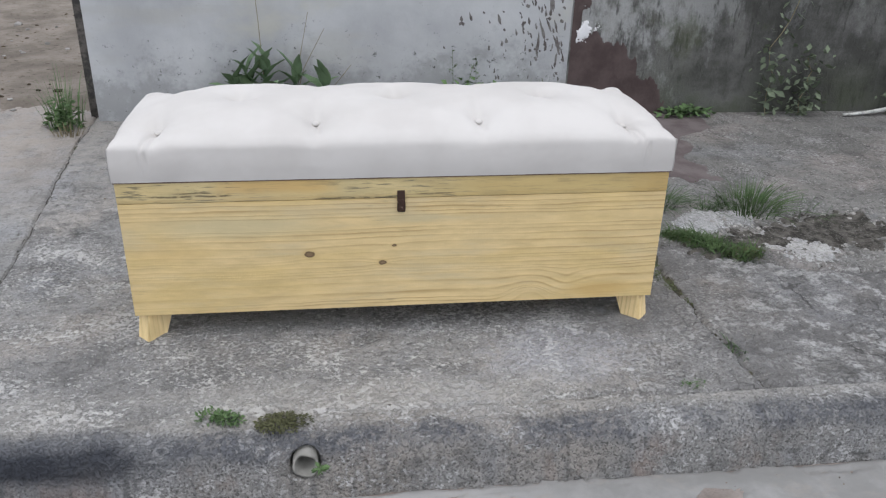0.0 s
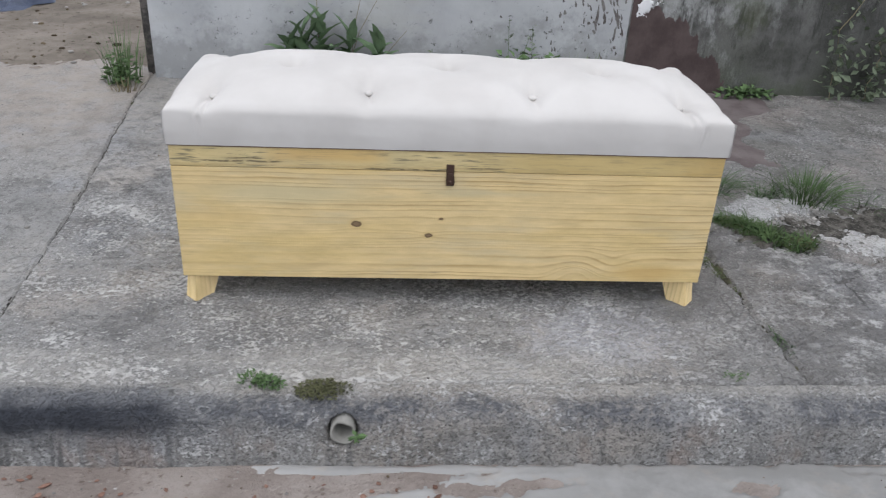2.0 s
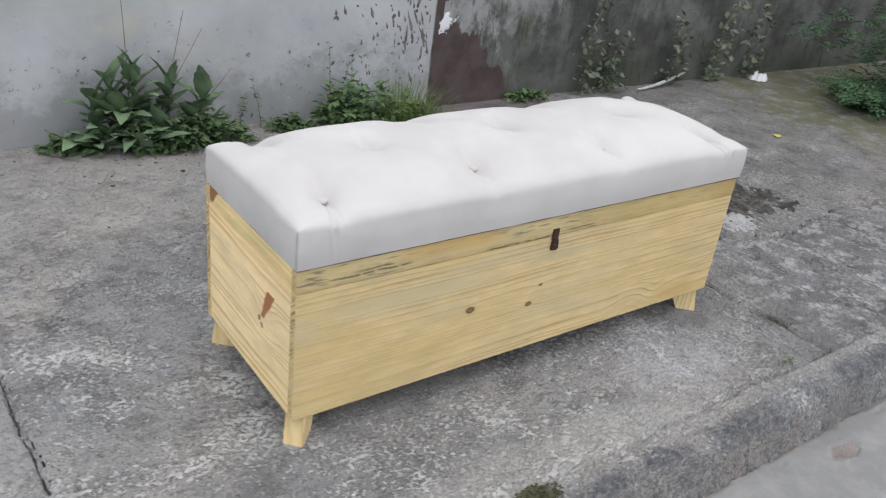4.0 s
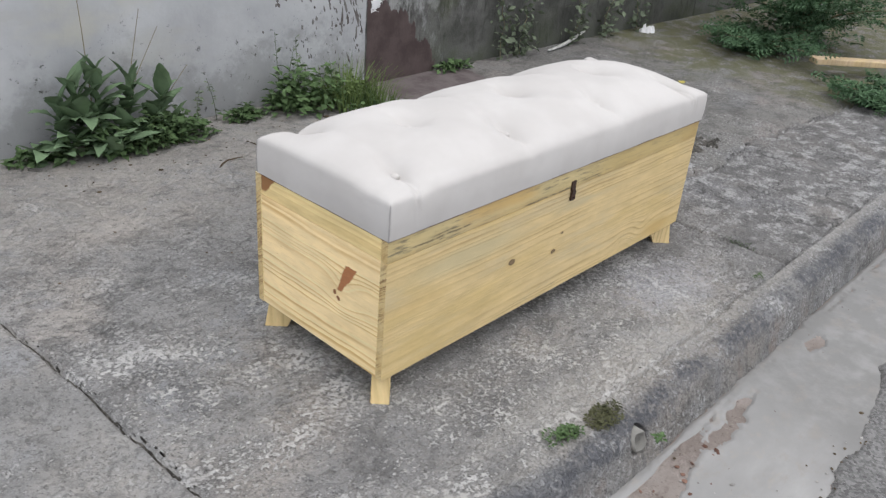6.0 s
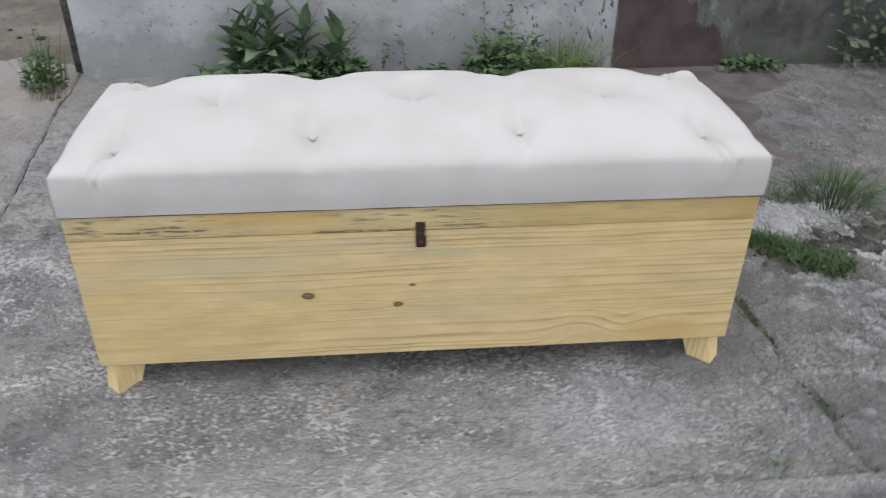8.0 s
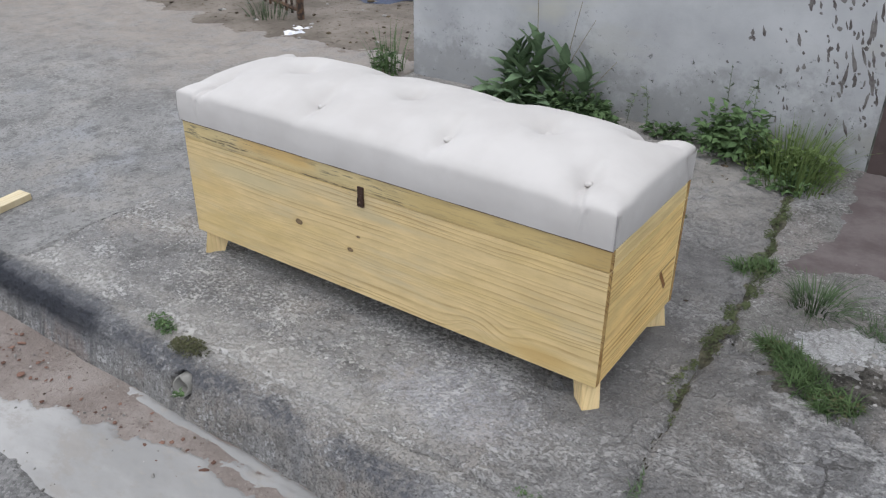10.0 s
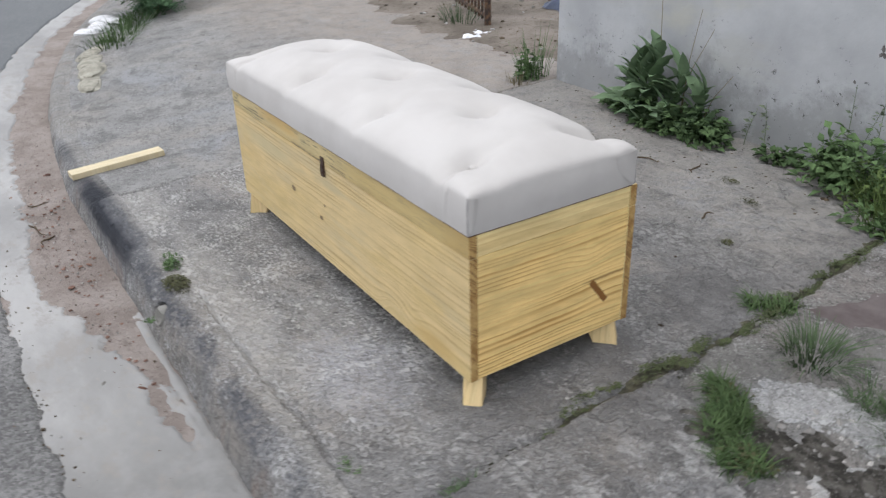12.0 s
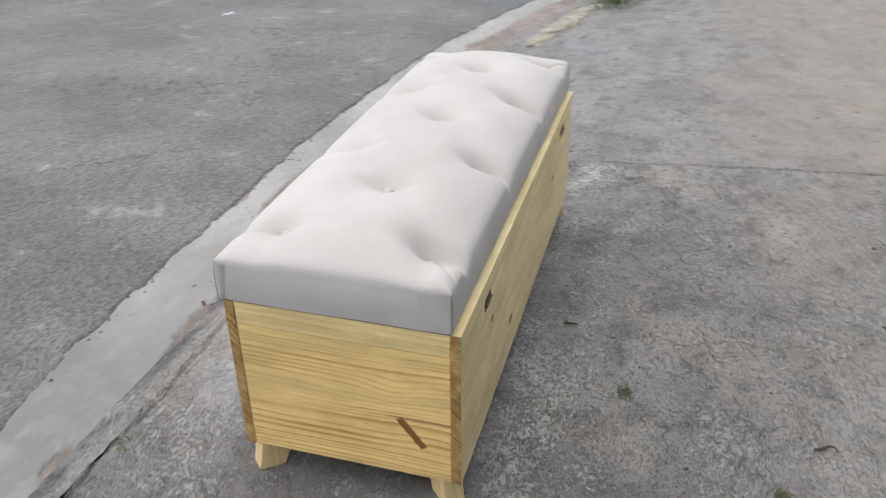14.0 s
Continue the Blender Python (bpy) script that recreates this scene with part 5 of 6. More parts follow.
def grass_mat(name, x, y, rx, ry, blades, length, material, label, seed, zfun=pavement_z):
    """Matted short grass: blades of all directions over an uneven patch."""
    rg = np.random.default_rng(seed)
    vs, fs = [], []
    lobes = [(rg.uniform(-0.5, 0.5), rg.uniform(-0.5, 0.5), rg.uniform(0.35, 0.6)) for _ in range(6)]
    for _ in range(blades):
        lx, ly, lr = lobes[rg.integers(6)]
        t, rr = rg.uniform(0, 2 * math.pi), lr * math.sqrt(rg.random())
        px, py = x + rx * (lx + rr * math.cos(t)), y + ry * (ly + rr * math.sin(t))
        z0 = float(zfun(np.array(px), np.array(py))) - 0.003
        a, L, w = rg.uniform(0, 2 * math.pi), length * rg.uniform(0.4, 1.25), 0.0017 * rg.uniform(0.6, 1.4)
        rise, curl = rg.uniform(0.35, 1.25), rg.uniform(0.4, 1.6)
        d, b = np.array([math.cos(a), math.sin(a)]), len(vs)
        ox, oz = 0.0, 0.0
        for j in range(5):
            q = (1 - j / 4) ** 0.7 * w
            vs += [(px + d[0] * ox - d[1] * q, py + d[1] * ox + d[0] * q, z0 + oz), (px + d[0] * ox + d[1] * q, py + d[1] * ox - d[0] * q, z0 + oz + 0.0005)]
            ang = rise - curl * j / 4
            ox, oz = ox + L / 4 * math.cos(ang), max(oz + L / 4 * math.sin(ang), 0.004)
        fs += [(b + 2 * j, b + 2 * j + 1, b + 2 * j + 3, b + 2 * j + 2) for j in range(4)]
    return tagged(link(name, array_mesh(name, vs, fs), material), label, "grass", kind="stuff")


def leaf_clump(name, x, y, rx, ry, height, count, size, material, label, seed, zfun=pavement_z, category="weed", flat=0.5, z0=None, kind="stuff"):
    """Low herb: many small folded leaves in an uneven dome."""
    rg = np.random.default_rng(seed)
    vs, fs = [], []
    z0 = float(zfun(np.array(x), np.array(y))) if z0 is None else z0
    lobes = [(rg.uniform(-0.6, 0.6), rg.uniform(-0.6, 0.6), rg.uniform(0.35, 0.75), rg.uniform(0.5, 1.0)) for _ in range(7)]
    for _ in range(count):
        lx, ly, lr, lh = lobes[rg.integers(len(lobes))]
        a, rr = rg.uniform(0, 2 * math.pi), lr * math.sqrt(rg.random())
        ox, oy = lx + rr * math.cos(a), ly + rr * math.sin(a)
        dome = max(0.05, lh * (1 - (rr / (lr + 0.01)) ** 2))
        c = Vector((x + rx * ox, y + ry * oy, z0 + height * dome * rg.uniform(0.25, 1.0) + 0.003))
        L, W = size * rg.uniform(0.55, 1.25), size * rg.uniform(0.2, 0.36)
        m = Euler((rg.uniform(-0.7, 0.7) * (1.3 - flat), rg.uniform(-0.9, 0.5) * (1.3 - flat), a + rg.uniform(-1, 1))).to_matrix()
        b = len(vs)
        for lxx, lyy, lzz in ((0, 0, 0), (0.45 * L, -W, 0.12 * L), (0.5 * L, 0, 0), (0.45 * L, W, 0.12 * L), (L, 0, -0.1 * L)):
            p = c + m @ Vector((lxx, lyy, lzz))
            vs.append(tuple(p))
        fs += [(b, b + 1, b + 2, b + 2), (b, b + 2, b + 3, b + 3), (b + 1, b + 4, b + 2, b + 2), (b + 2, b + 4, b + 3, b + 3)]
    fs = np.array(fs)[:, :3]
    ob = link(name, array_mesh(name, vs, fs, False), material)
    return tagged(ob, label, category, kind=kind)


def leaf_mesh(name, L, W, droop, seed):
    rg = np.random.default_rng(seed)
    n, m = 11, 7
    t, s = np.meshgrid(np.linspace(0, 1, n), np.linspace(-1, 1, m), indexing="ij")
    w = W * np.sin(np.pi * np.clip(t, 0, 1) ** 0.75) ** 0.8 * (1 - 0.25 * t) + 0.0015
    x = L * t - 0.12 * L * droop * t ** 3
    y = s * w * (1 + 0.08 * np.sin(t * 19 + s * 2 + seed))
    z = 0.3 * np.abs(s) ** 1.3 * w - droop * L * t ** 2.2 + 0.06 * W * np.sin(t * 16 + seed) * np.abs(s)
    v, q = lattice(np.stack([x, y, z], -1))
    me = array_mesh(name, v, q)
    me.materials.append(LEAF)
    return me


rng = random.Random(12)
dock = thing("dock_plant", -0.42, 1.53, 0.02, "broad-leaved dark green weed growing at the wall's foot", "plant")
leaves = [leaf_mesh("leaf", L, W, d, i) for i, (L, W, d) in enumerate(((0.135, 0.03, 0.25), (0.115, 0.033, 0.45), (0.155, 0.03, 0.12), (0.09, 0.03, 0.3), (0.125, 0.036, 0.55)))]


def dock_leaf(p, yaw, rise, scale, which):
    ob = new("leaf", leaves[which])
    ob.parent = dock
    ob.matrix_parent_inverse = Matrix.Translation((0.42, -1.53, -0.02))
    ob.matrix_basis = Matrix.Translation(p) @ Euler((rng.uniform(-0.35, 0.35), -rise, yaw)).to_matrix().to_4x4() @ Matrix.Scale(scale, 4)


# rosettes of broad leaves, then upright stems with a few leaves each
for rx, ry, hh, count in ((-0.6, 1.57, 0.05, 9), (-0.52, 1.54, 0.07, 13), (-0.46, 1.57, 0.12, 13), (-0.41, 1.5, 0.05, 13), (-0.36, 1.56, 0.12, 13), (-0.3, 1.52, 0.06, 12), (-0.24, 1.57, 0.07, 11), (-0.17, 1.55, 0.03, 8)):
    for i in range(count):
        p = Vector((rx + rng.uniform(-0.02, 0.02), ry + rng.uniform(-0.02, 0.02), 0.015 + hh * rng.random()))
        yaw = -math.pi * (i + rng.uniform(0, 1)) / count
        dock_leaf(p, yaw, rng.uniform(0.25, 1.15), rng.uniform(0.65, 1.0), rng.randrange(5))
for sx, sy, hh, tx, ty in ((-0.46, 1.57, 0.23, -0.03, -0.01), (-0.415, 1.57, 0.27, 0.0, -0.02), (-0.34, 1.57, 0.21, 0.05, -0.01), (-0.52, 1.58, 0.18, -0.02, -0.02), (-0.26, 1.57, 0.17, 0.08, -0.02)):
    pts = [Vector((sx + tx * t * t, sy + ty * t, 0.01 + hh * t)) for t in (0, 0.25, 0.5, 0.75, 1)]
    part("stem", tube(bmesh.new(), pts, [0.005, 0.0045, 0.004, 0.003, 0.002], 6), WEED, dock, smooth=True)
    for i in range(11):
        t = 0.35 + 0.65 * (i + 0.5) / 11
        yaw = -math.pi * (0.5 + 0.48 * math.sin(i * 2.4 + sx * 9))
        dock_leaf(pts[0].lerp(pts[-1], t), yaw, 0.5 + 0.75 * t + rng.uniform(-0.2, 0.2), rng.uniform(0.7, 1.1), rng.randrange(4))
for sx, tx, hh in ((-0.42, -0.02, 0.66), (-0.3, 0.06, 0.44), (-0.31, 0.13, 0.38), (-0.2, 0.12, 0.24)):
    pts = [(sx + tx * t * t, 1.58 - 0.02 * t, 0.02 + hh * t) for t in (0, 0.3, 0.6, 1)]
    part("dry_stalk", tube(bmesh.new(), pts, [0.0022, 0.0018, 0.0014, 0.001], 5), STRAW, dock, "thin dry seed stalk")
leaf_clump("low_weed", -0.38, 1.53, 0.30, 0.08, 0.13, 700, 0.04, WEED, "low dark green weeds at the foot of the wall", 31)
leaf_clump("low_weed", -0.17, 1.55, 0.09, 0.07, 0.14, 260, 0.035, WEED, "small-leaved green weeds at the foot of the wall", 32)
leaf_clump("low_weed", -0.62, 1.58, 0.1, 0.04, 0.05, 110, 0.035, WEED, "small-leaved green weeds at the foot of the wall", 33)
leaf_clump("low_weed", 0.40, 1.52, 0.15, 0.09, 0.2, 560, 0.042, WEED, "leafy dark green weeds at the foot of the wall", 34)
leaf_clump("low_weed", 0.14, 1.57, 0.09, 0.05, 0.06, 130, 0.035, WEED, "small-leaved green weeds at the foot of the wall", 36)
leaf_clump("low_weed", 0.60, 1.50, 0.15, 0.09, 0.16, 520, 0.024, PALE_WEED, "bushy light green weeds at the foot of the wall", 35)
leaf_clump("low_weed", 0.62, 1.42, 0.12, 0.12, 0.06, 260, 0.03, WEED, "small-leaved green weeds beside the slab joint", 37)
grass_tuft("grass_tuft", 0.60, 1.50, 260, 0.19, 0.26, PALE_WEED, "long light green grass at the wall's foot", 38)
grass_tuft("grass_tuft", 0.66, 1.40, 150, 0.13, 0.2, PALE_WEED, "long light green grass at the wall's foot", 39)
leaf_clump("low_weed", 1.35, 1.6, 0.14, 0.04, 0.07, 140, 0.035, WEED, "small green weeds under the mouldy wall", 40)
leaf_clump("low_weed", -1.2, 1.57, 0.06, 0.06, 0.15, 170, 0.032, WEED, "green weeds round the iron gate post", 41)
grass_tuft("grass_tuft", -1.2, 1.6, 60, 0.26, 0.14, WEED, "tall thin weeds beside the iron gate post", 42, lean=0.4)
grass_tuft("grass_tuft", -1.16, 1.48, 40, 0.08, 0.1, STRAW, "dry grass at the gate post", 43)
rng = random.Random(44)
for sx, hh in ((0.335, 0.3), (0.375, 0.24), (0.43, 0.27), (0.05, 0.17), (-0.03, 0.14)):
    sprig = thing("sprig", sx, 1.6, 0.02, "thin seeding weed stalk against the white wall", "weed", "sprigs along the wall")
    tip = rng.uniform(-0.05, 0.05)
    pts = [(sx + tip * t * t, 1.6 + 0.015 * t, 0.01 + hh * t) for t in (0, 0.3, 0.6, 1)]
    part("stem", tube(bmesh.new(), pts, [0.0018, 0.0016, 0.0013, 0.0008], 5), CREEPER, sprig)
    vs, fs = [], []
    for j in range(26):
        t = 0.25 + 0.75 * rng.random()
        c = Vector((sx + tip * t * t, 1.6 + 0.015 * t, 0.01 + hh * t))
        m = Euler((rng.uniform(-0.8, 0.8), rng.uniform(-0.8, 0.3), rng.uniform(-3.1, 0))).to_matrix()
        b, L = len(vs), rng.uniform(0.012, 0.03)
        vs += [tuple(c + m @ Vector(q4)) for q4 in ((0, 0, 0), (0.5 * L, 0.22 * L, 0.05 * L), (L, 0, 0), (0.5 * L, -0.22 * L, 0.05 * L))]
        fs.append((b, b + 1, b + 2, b + 3))
    leaf = link("foliage", array_mesh("foliage", vs, fs, False), CREEPER, sprig)
    leaf["kind"] = "stuff"
# tufts in the broken pavement
grass_tuft("grass_tuft", 1.17, 0.64, 280, 0.105, 0.17, LAWN, "green grass tuft in the broken pavement", 51, lean=1.2, width=0.0018)
grass_tuft("grass_tuft", 0.88, 0.69, 230, 0.085, 0.12, GRASS, "dark green spiky grass tuft in the broken pavement", 52, lean=1.3, width=0.0018)
for n, (gx0, gy0) in enumerate(((0.86, 0.43), (0.91, 0.38), (0.95, 0.34), (1.01, 0.31))):
    grass_mat("grass_mat", gx0, gy0, 0.06, 0.05, 330, 0.05, LAWN, "thick matted green grass along the broken slab's edge", 153 + n)
    leaf_clump("low_weed", gx0, gy0, 0.05, 0.04, 0.012, 120, 0.012, MOSS, "tiny weeds under the grass tufts", 163 + n, flat=0.8)
grass_mat("grass_mat", 1.05, 0.64, 0.12, 0.05, 120, 0.035, GRASS, "sparse matted grass in the broken pavement", 57)
grass_tuft("grass_tuft", 1.03, 0.66, 60, 0.05, 0.12, GRASS, "sparse grass in the broken pavement", 158, lean=1.5, width=0.0016)
grass_tuft("grass_tuft", 1.35, 0.62, 50, 0.05, 0.16, GRASS, "sparse grass in the broken pavement", 159, lean=1.5, width=0.0016)
grass_mat("grass_mat", 0.70, 0.78, 0.07, 0.07, 300, 0.045, LAWN, "short green grass in the slab joint", 55)
grass_mat("grass_mat", 0.755, -0.13, 0.022, 0.07, 46, 0.026, GRASS, "sparse short grass in the slab joint", 56)
rng = random.Random(21)
for n in range(34):
    sy = 0.1 + 1.25 * (n + rng.uniform(-0.5, 0.5)) / 33
    sx = float(np.interp(sy, [p[1] for p in SEAM], [p[0] for p in SEAM])) + rng.uniform(-0.02, 0.02)
    r = rng.uniform(0.006, 0.019) * (1 + 0.6 * (sy > 0.7))
    leaf_clump("joint_moss", sx, sy, r, r * 2.2, 0.006, 40 + int(60 * (sy > 0.4)), 0.008, JOINT_MOSS, "green moss and tiny weeds in the slab joint", 60 + n, category="moss", flat=0.9)
for n, (mx, my, mr) in enumerate(((0.205, 0.665, 0.022), (0.43, 0.96, 0.018), (-1.095, 1.33, 0.025), (0.3, 1.22, 0.03), (0.16, 1.3, 0.025))):
    leaf_clump("moss_spot", mx, my, mr, mr * 0.8, 0.006, 90, 0.007, MOSS, "dark moss spot on the pavement", 271 + n, category="moss", flat=0.9)
leaf_clump("kerb_moss", -0.262, -0.325, 0.055, 0.028, 0.014, 620, 0.008, MOSS, "brown-green moss cushion on the kerb edge", 71, category="moss", flat=0.8)
leaf_clump("kerb_weed", -0.385, -0.305, 0.042, 0.022, 0.02, 200, 0.011, WEED, "small green weed on the kerb edge", 72)
leaf_clump("kerb_weed", -0.19, -0.425, 0.012, 0.008, 0.014, 24, 0.014, WEED, "tiny green weed beside the drain pipe", 73, z0=-0.045)
leaf_clump("kerb_weed", 0.60, -0.28, 0.03, 0.02, 0.008, 50, 0.007, WEED, "tiny green weed on the pavement", 74)

# far shrubs and creepers
def shrub(name, x, y, radius, height, count, label, seed, z=0.0):
    rg = random.Random(seed)
    ob = thing(name, x, y, z, label, "shrub")
    tips = []
    for i in range(9):
        a = i * 0.7 + rg.uniform(-0.3, 0.3)
        r, hh = radius * rg.uniform(0.5, 1.0), height * rg.uniform(0.5, 1.0)
        pts = [(x + r * t * t * math.cos(a), y + r * t * t * math.sin(a), z - 0.02 + hh * (1.5 * t - 0.5 * t * t)) for t in (0, 0.3, 0.6, 0.8, 1)]
        part("branch", tube(bmesh.new(), pts, [0.009, 0.007, 0.005, 0.0035, 0.002], 6), STRAW, ob, smooth=True)
        tips += pts[1:]
    vs, fs = [], []
    for _ in range(count):
        c = Vector(tips[rg.randrange(len(tips))]) + Vector((rg.gauss(0, radius * 0.16), rg.gauss(0, radius * 0.16), rg.gauss(0, height * 0.1)))
        yaw, pitch = rg.uniform(0, 6.28), rg.uniform(-0.5, 0.6)
        m = Euler((rg.uniform(-0.4, 0.4), pitch, yaw)).to_matrix()
        for j in range(4):
            for s in (-1, 1):
                L, W = 0.034 * (1 - j * 0.12), 0.011
                o = Vector((0.022 * j, 0, 0))
                b = len(vs)
                for px, py, pz in ((0, 0, 0), (0.4 * L, s * L - W * 0.4, 0.004), (0.15 * L + 0.5 * W, s * L * 1.25, -0.003), (-W * 0.5, s * L * 0.6, 0.004)):
                    vs.append(tuple(c + m @ (o + Vector((px, py, pz)))))
                fs.append((b, b + 1, b + 2, b + 3))
    me = array_mesh("foliage", vs, fs, False)
    leaf = link("foliage", me, BUSH, ob)
    leaf["kind"] = "stuff"
    return ob


shrub("shrub", 3.75, 0.9, 0.65, 0.6, 1100, "dark green feathery shrub beyond the pavement", 5)
shrub("shrub", 2.85, 0.08, 0.32, 0.1, 420, "low green feathery weeds round the plank", 6)
shrub("shrub", 3.3, 0.95, 0.4, 0.16, 420, "low green feathery weeds on the mossy ground", 9)
shrub("shrub", -4.6, 1.6, 0.6, 0.5, 700, "green shrub at the driveway's far edge", 7, 0.0)
shrub("shrub", -4.3, 0.75, 0.4, 0.3, 420, "low green shrub at the driveway's far edge", 8, -0.03)
rng = random.Random(3)
for n, (sx, hh) in enumerate(((1.72, 0.62), (1.85, 0.3), (2.3, 0.4), (2.65, 0.5), (3.0, 0.45))):
    vine = thing("creeper", sx, 1.62, 0.02, "thin green creeper climbing the mouldy wall", "creeper", "creepers on the wall")
    pts, p = [], Vector((sx, 1.615, 0.0))
    for i in range(10):
        pts.append(p.copy())
        p = p + Vector((rng.uniform(-0.03, 0.04), rng.uniform(-0.006, 0.004), hh / 10))
        p.y = min(p.y, 1.625)
    part("vine", tube(bmesh.new(), pts, [0.002] * 10, 5), STRAW, vine)
    vs, fs = [], []
    for _ in range(130):
        c = pts[min(9, int(abs(rng.gauss(0, 5.5))))] + Vector((rng.gauss(0, 0.04), rng.uniform(-0.035, 0.0), rng.gauss(0, 0.025)))
        m = Euler((rng.uniform(-1, 1), rng.uniform(-1, 1), rng.uniform(0, 6.28))).to_matrix()
        b, L = len(vs), rng.uniform(0.018, 0.05)
        for q4 in ((0, 0, 0), (0.5 * L, 0.3 * L, 0.05 * L), (L, 0, 0), (0.5 * L, -0.3 * L, 0.05 * L)):
            vs.append(tuple(c + m @ Vector(q4)))
        fs.append((b, b + 1, b + 2, b + 3))
    leaf = link("foliage", array_mesh("foliage", vs, fs, False), CREEPER, vine)
    leaf["kind"] = "stuff"

# ---- gate, swung into the yard ----
gate = thing("iron_gate", -2.2, 2.06, 0.02, "rusty barred iron gate standing open", "gate")
g0, g1 = Vector((-2.2, 2.06, 0.05)), Vector((-3.6, 2.5, 0.07))
d = (g1 - g0) / 22
for i in range(23):
    p = g0 + d * i
    part("bar", tube(bmesh.new(), [p, p + Vector((0, 0, 1.5))], [0.008, 0.008], 6), RUST, gate)
for z in (0.03, 0.75, 1.48):
    part("rail", tube(bmesh.new(), [g0 + Vector((0, 0, z)), g1 + Vector((0, 0, z))], [0.012, 0.012], 6), RUST, gate)
p = g0 + Vector((0.03, -0.01, 0))
part("frame_post", tube(bmesh.new(), [p - Vector((0, 0, 0.06)), p + Vector((0, 0, 1.55))], [0.02, 0.02], 8), RUST, gate)
grass_tuft("grass_tuft", -2.36, 1.98, 90, 0.16, 0.2, GRASS, "green grass tuft under the iron gate", 81, lambda x, y: 0.0 * x + 0.02)


# crumpled sheets
def crumple(name, x, y, z, rx, ry, height, material, label, category, seed):
    u, w = np.meshgrid(np.linspace(-1, 1, 46), np.linspace(-1, 1, 40), indexing="ij")
    out = 1 + 0.28 * fbm(u * 0.9, w * 0.9, 1.6, 3, seed)
    a = np.hypot(u, w) + 1e-6
    k = np.maximum(np.abs(u), np.abs(w)) / a
    px, py = u * k * rx * out, w * k * ry * out
    pz = z + height * (0.45 + 0.75 * fbm(u, w, 2.6, 4, seed + 5)) * np.clip(1 - np.maximum(np.abs(u), np.abs(w)) ** 4, 0.05, 1)
    v, q = lattice(np.stack([x + px, y + py, np.maximum(pz, z)], -1))
    return tagged(link(name, array_mesh(name, v, q), material), label, category)


crumple("crumpled_paper", -2.03, 1.88, 0.02, 0.15, 0.1, 0.03, PAPER, "crumpled white paper on the soil", "paper", 301)
crumple("blue_tarp", -2.2, 2.88, 0.04, 0.27, 0.33, 0.17, TARP, "crumpled dark blue tarpaulin on the soil", "tarpaulin", 305)
crumple("white_stone", 3.06, 1.56, 0.01, 0.07, 0.05, 0.06, WHITE, "white stone at the foot of the wall", "stone", 309)
pts = [(2.05 + 0.4 * t, 1.56 + 0.05 * t, 0.03 + 0.05 * t * t) for t in np.linspace(0, 1, 12)]
bm = bmesh.new()
tube(bm, pts, [0.006 + 0.003 * math.sin(3.1 * i / 11) for i in range(12)], 8)
tagged(part("plastic_strip", bm, STRIP, None, smooth=True), "curved white plastic strip against the wall", "plastic strip")


# ---- lumps and scraps ----
def lump(name, x, y, z, rx, ry, rz, turn, material, label, category, seed, group=""):
    bm = bmesh.new()
    bmesh.ops.create_icosphere(bm, subdivisions=4, radius=1)
    p = np.array([v.co[:] for v in bm.verts])
    f = 1 + 0.3 * fbm(p[:, 0] + 3 * p[:, 2], p[:, 1] + 1.7 * p[:, 2], 1.3, 4, seed)
    c, t = math.cos(turn), math.sin(turn)
    for v, q, k in zip(bm.verts, p, f):
        a, b = q[0] * rx * k, q[1] * ry * k
        v.co = (x + a * c - b * t, y + a * t + b * c, z + max(-0.2, q[2]) * rz * k)
    return tagged(part(name, bm, material, None, smooth=True), label, category, group)


def on_kerb_line(x, s):
    y = s + float(bend(np.array(x)))
    return y, float(pavement_z(np.array(x), np.array(y), False))


for n, (lx, ls, rx, ry, rz) in enumerate(((-2.74, -0.2, 0.17, 0.055, 0.014), (-2.98, -0.19, 0.19, 0.07, 0.024), (-3.22, -0.2, 0.17, 0.055, 0.016), (-3.44, -0.21, 0.19, 0.05, 0.014))):
    ly, lz = on_kerb_line(lx, ls)
    lump("kerb_lump", lx, ly, lz, rx, ry, rz, -0.25 - 0.1 * n, LUMP, "yellowish-grey lump of old cement on the kerb", "cement lump", 501 + n, "cement lumps along the kerb")
for n, (lx, ls, rx, ry, rz) in enumerate(((-4.1, -0.22, 0.11, 0.07, 0.05), (-4.25, -0.15, 0.09, 0.06, 0.04), (-4.05, -0.3, 0.07, 0.05, 0.03), (-4.4, -0.24, 0.1, 0.07, 0.04))):
    ly, lz = on_kerb_line(lx, ls)
    lump("white_rubble", lx, ly, lz, rx, ry, rz, 0.7 * n, WHITE, "white broken rubble piece at the driveway's far edge", "rubble", 511 + n, "white rubble pieces")
for n in range(9):
    gx0 = -3.55 - 0.17 * n
    gy0, gz0 = on_kerb_line(gx0, -0.16 + 0.035 * n)
    grass_tuft("grass_tuft", gx0, gy0 + 0.05, 110, 0.12, 0.26, LAWN, "green grass along the driveway's far edge", 521 + n, lambda x, y: 0.0 * x + gz0, lean=1.0, width=0.003)
crumple("white_scrap", -4.35, -1.62, -0.108, 0.08, 0.05, 0.03, PAPER, "crumpled white scrap on the asphalt", "scrap", 317)
crumple("white_scrap", -2.98, -2.06, -0.108, 0.09, 0.035, 0.012, PAPER, "flat white scrap on the asphalt", "scrap", 313)
yellow_leaf = leaf_mesh("fallen_leaf", 0.06, 0.018, 0.05, 3)
yellow_leaf.materials.clear()
ob = link("fallen_leaf", yellow_leaf, FALLEN)
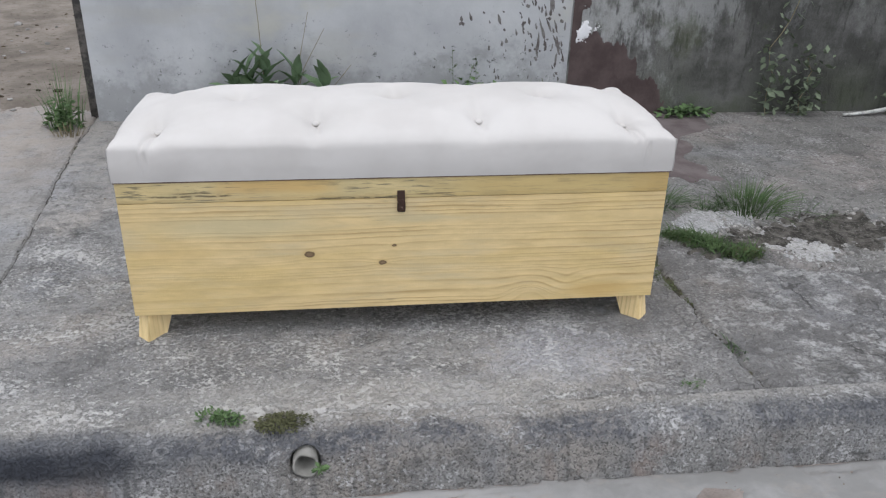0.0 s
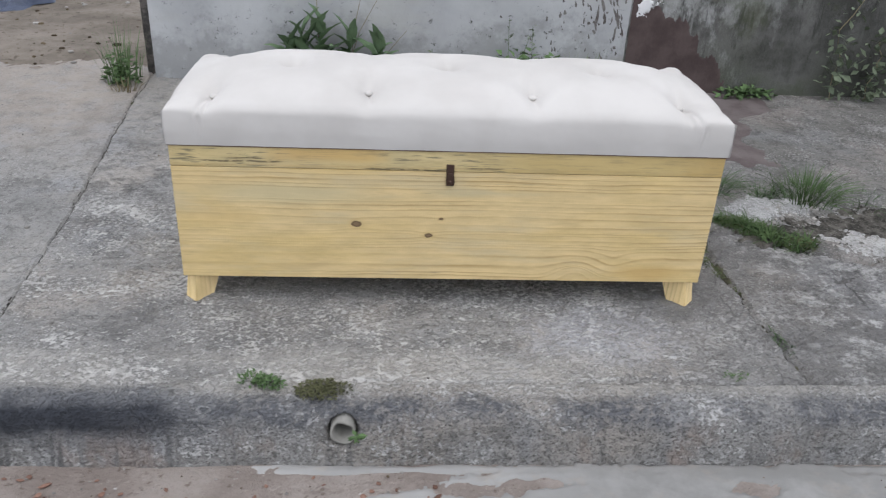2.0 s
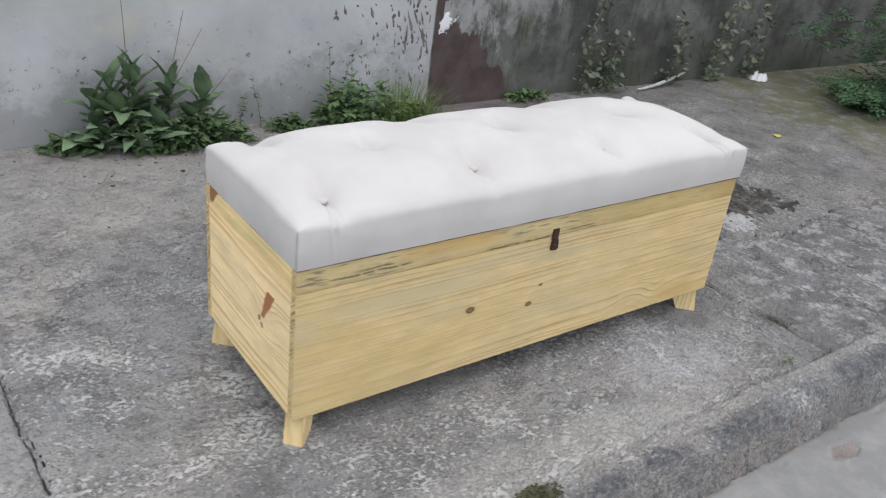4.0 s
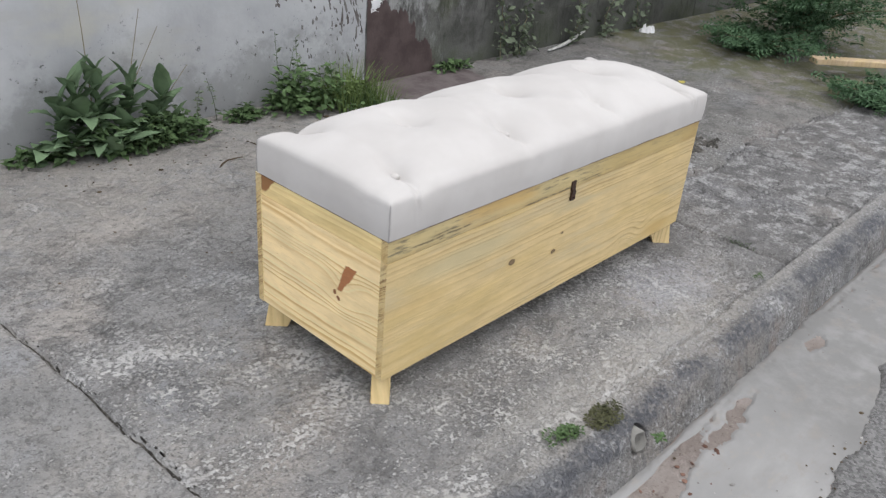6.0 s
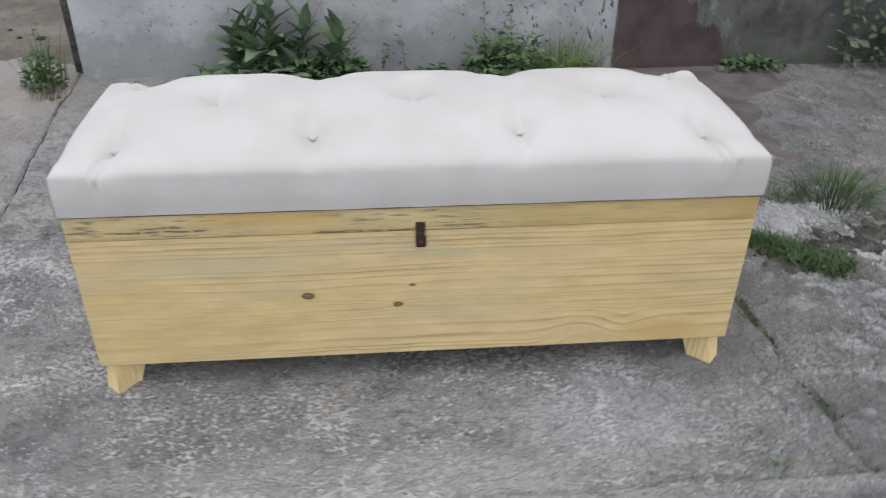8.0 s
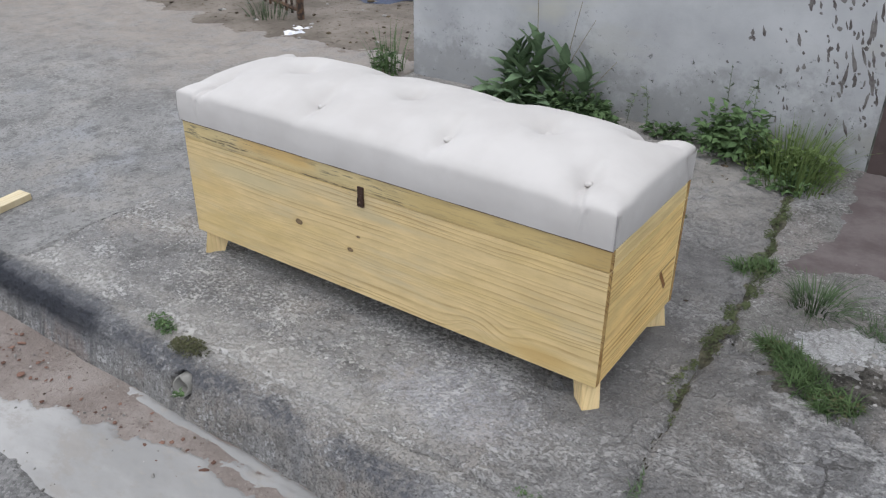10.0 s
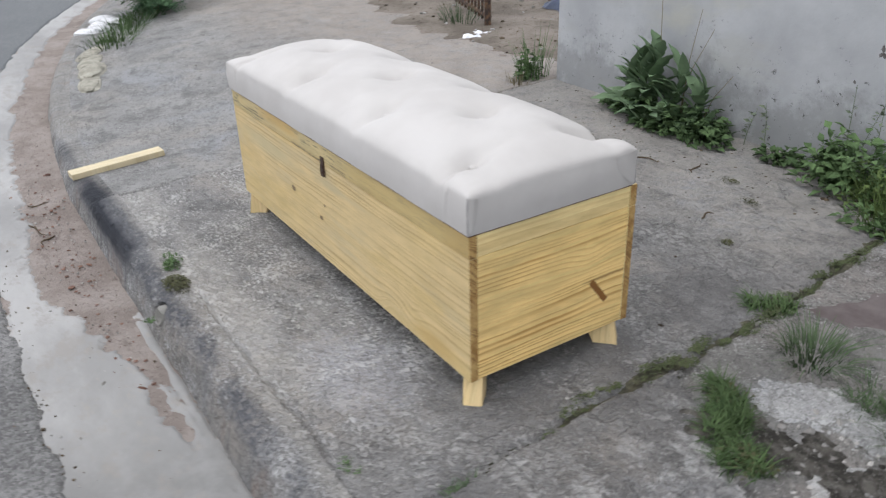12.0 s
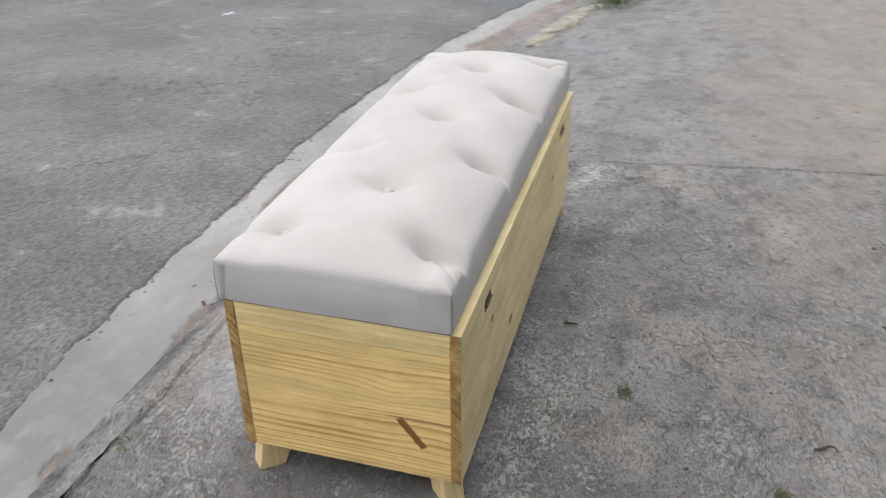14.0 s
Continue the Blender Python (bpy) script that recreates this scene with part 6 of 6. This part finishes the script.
ob.matrix_basis = pose(2.2, 0.84, float(pavement_z(np.array(2.2), np.array(0.84), False)) + 0.004, 0, 0, 40)
tagged(ob, "small yellow fallen leaf on the concrete", "leaf")
for n, (tx, ty, length, turn, tz) in enumerate(((-1.12, -0.556, 0.14, 0.35, -0.116), (-1.02, -0.545, 0.08, -0.5, -0.116), (-1.35, -0.52, 0.07, 1.1, -0.116), (-0.015, 0.52, 0.035, 0.5, 0.012), (0.282, 1.05, 0.04, 1.2, 0.018), (-0.136, 1.238, 0.1, 0.2, 0.02), (0.02, 1.3, 0.07, 2.1, 0.02))):
    c, t = math.cos(turn), math.sin(turn)
    pts = [(tx + c * length * q + t * 0.012 * math.sin(5 * q + n), ty + t * length * q - c * 0.012 * math.sin(5 * q + n), tz + 0.004 * math.sin(3 * q)) for q in (-0.5, -0.25, 0, 0.25, 0.5)]
    tagged(part("twig", tube(bmesh.new(), pts, [0.0026, 0.003, 0.0028, 0.0022, 0.0012], 6), TWIG, None, smooth=True), "thin dark dry twig lying on the ground", "twig", "dry twigs")

# ---- small stones and litter ----
def scatter(name, count, place, size, material, label, seed, category="stones", flat=0.6):
    rg = np.random.default_rng(seed)
    bm = bmesh.new()
    bmesh.ops.create_icosphere(bm, subdivisions=1, radius=1)
    base = np.array([v.co[:] for v in bm.verts])
    faces = np.array([[v.index for v in f.verts] for f in bm.faces])
    bm.free()
    vs, fs = [], []
    for i in range(count):
        x, y, z = place(rg)
        s = size * rg.uniform(0.4, 1.3) * (1 if rg.random() < 0.9 else 1.8)
        a = rg.uniform(0, 6.28)
        b = base * (1 + rg.uniform(-0.25, 0.25, base.shape)) * (s, s * rg.uniform(0.5, 1), s * flat)
        c, t = math.cos(a), math.sin(a)
        vs.append(np.stack([b[:, 0] * c - b[:, 1] * t + x, b[:, 0] * t + b[:, 1] * c + y, b[:, 2] + z + s * flat * 0.3], -1))
        fs.append(faces + i * len(base))
    ob = link(name, array_mesh(name, np.concatenate(vs), np.concatenate(fs), False), material)
    return tagged(ob, label, category, kind="stuff")


def on_pavement(x0, x1, y0, y1):
    def place(rg):
        x, y = rg.uniform(x0, x1), rg.uniform(y0, y1)
        return x, y, float(pavement_z(np.array(x), np.array(y), False))
    return place


def on_gutter(rg):
    x, y = rg.uniform(-2.5, 1.4), -0.43 - abs(rg.normal(0, 0.12))
    return x, y + float(bend(np.array(x))), -0.12


def on_gutter_dirt(rg):
    x, y = rg.uniform(-1.9, 0.0), rg.choice([-0.47, -0.52, -0.57]) + rg.normal(0, 0.025)
    return x, y + float(bend(np.array(x))), -0.121


def on_yard(rg):
    x, y = rg.uniform(-4.5, -1.1), rg.uniform(1.75, 4.0)
    return x, y, float(yard_z(np.array(x), np.array(y)))


scatter("pebbles", 260, on_pavement(-2.6, 2.0, -0.3, 1.6), 0.0035, PEBBLE, "small pale grit on the pavement", 401)
scatter("leaf_litter", 150, on_pavement(-0.9, 0.75, 1.25, 1.6), 0.005, LITTER, "dark dry leaf litter near the wall", 402, "litter", 0.25)
scatter("leaf_litter", 50, on_pavement(-0.95, 0.7, 0.45, 1.5), 0.004, LITTER, "dark dry litter on the pavement", 403, "litter", 0.3)
scatter("pebbles", 26, on_pavement(0.98, 1.5, 0.34, 0.56), 0.009, PEBBLE, "larger broken stones in the bare soil", 411)
scatter("pebbles", 500, on_pavement(0.94, 1.6, 0.3, 0.6), 0.005, PEBBLE, "broken concrete crumbs in the pavement hole", 404)
scatter("pebbles", 110, on_gutter, 0.0018, LITTER, "dark grit in the gutter", 405)
scatter("leaf_litter", 130, on_gutter_dirt, 0.006, RED_LITTER, "reddish-brown dry scraps on the gutter dirt", 412, "litter", 0.3)
scatter("pebbles", 160, on_gutter_dirt, 0.0032, PEBBLE, "small stones on the gutter dirt", 413, "gravel")
scatter("yard_rubble", 240, on_yard, 0.011, LITTER, "dark rubble and litter on the yard soil", 406, "rubble", 0.5)
scatter("yard_rubble", 120, on_yard, 0.014, PEBBLE, "pale stones on the yard soil", 407, "rubble", 0.5)


def on_road_edge(rg):
    x = rg.uniform(-3.0, 1.4)
    y = -0.735 + rg.normal(0, 0.03)
    return x, y + float(bend(np.array(x))), -0.118


scatter("pebbles", 420, on_road_edge, 0.0035, LITTER, "dark gravel along the asphalt's edge", 408, "gravel")
scatter("pebbles", 260, on_road_edge, 0.004, PEBBLE, "pale gravel along the asphalt's edge", 409, "gravel")
scatter("pebbles", 130, lambda rg: (rg.uniform(-3.0, 1.2), rg.uniform(-2.4, -0.8), -0.112), 0.003, PEBBLE, "pale loose chips on the asphalt", 410, "gravel")
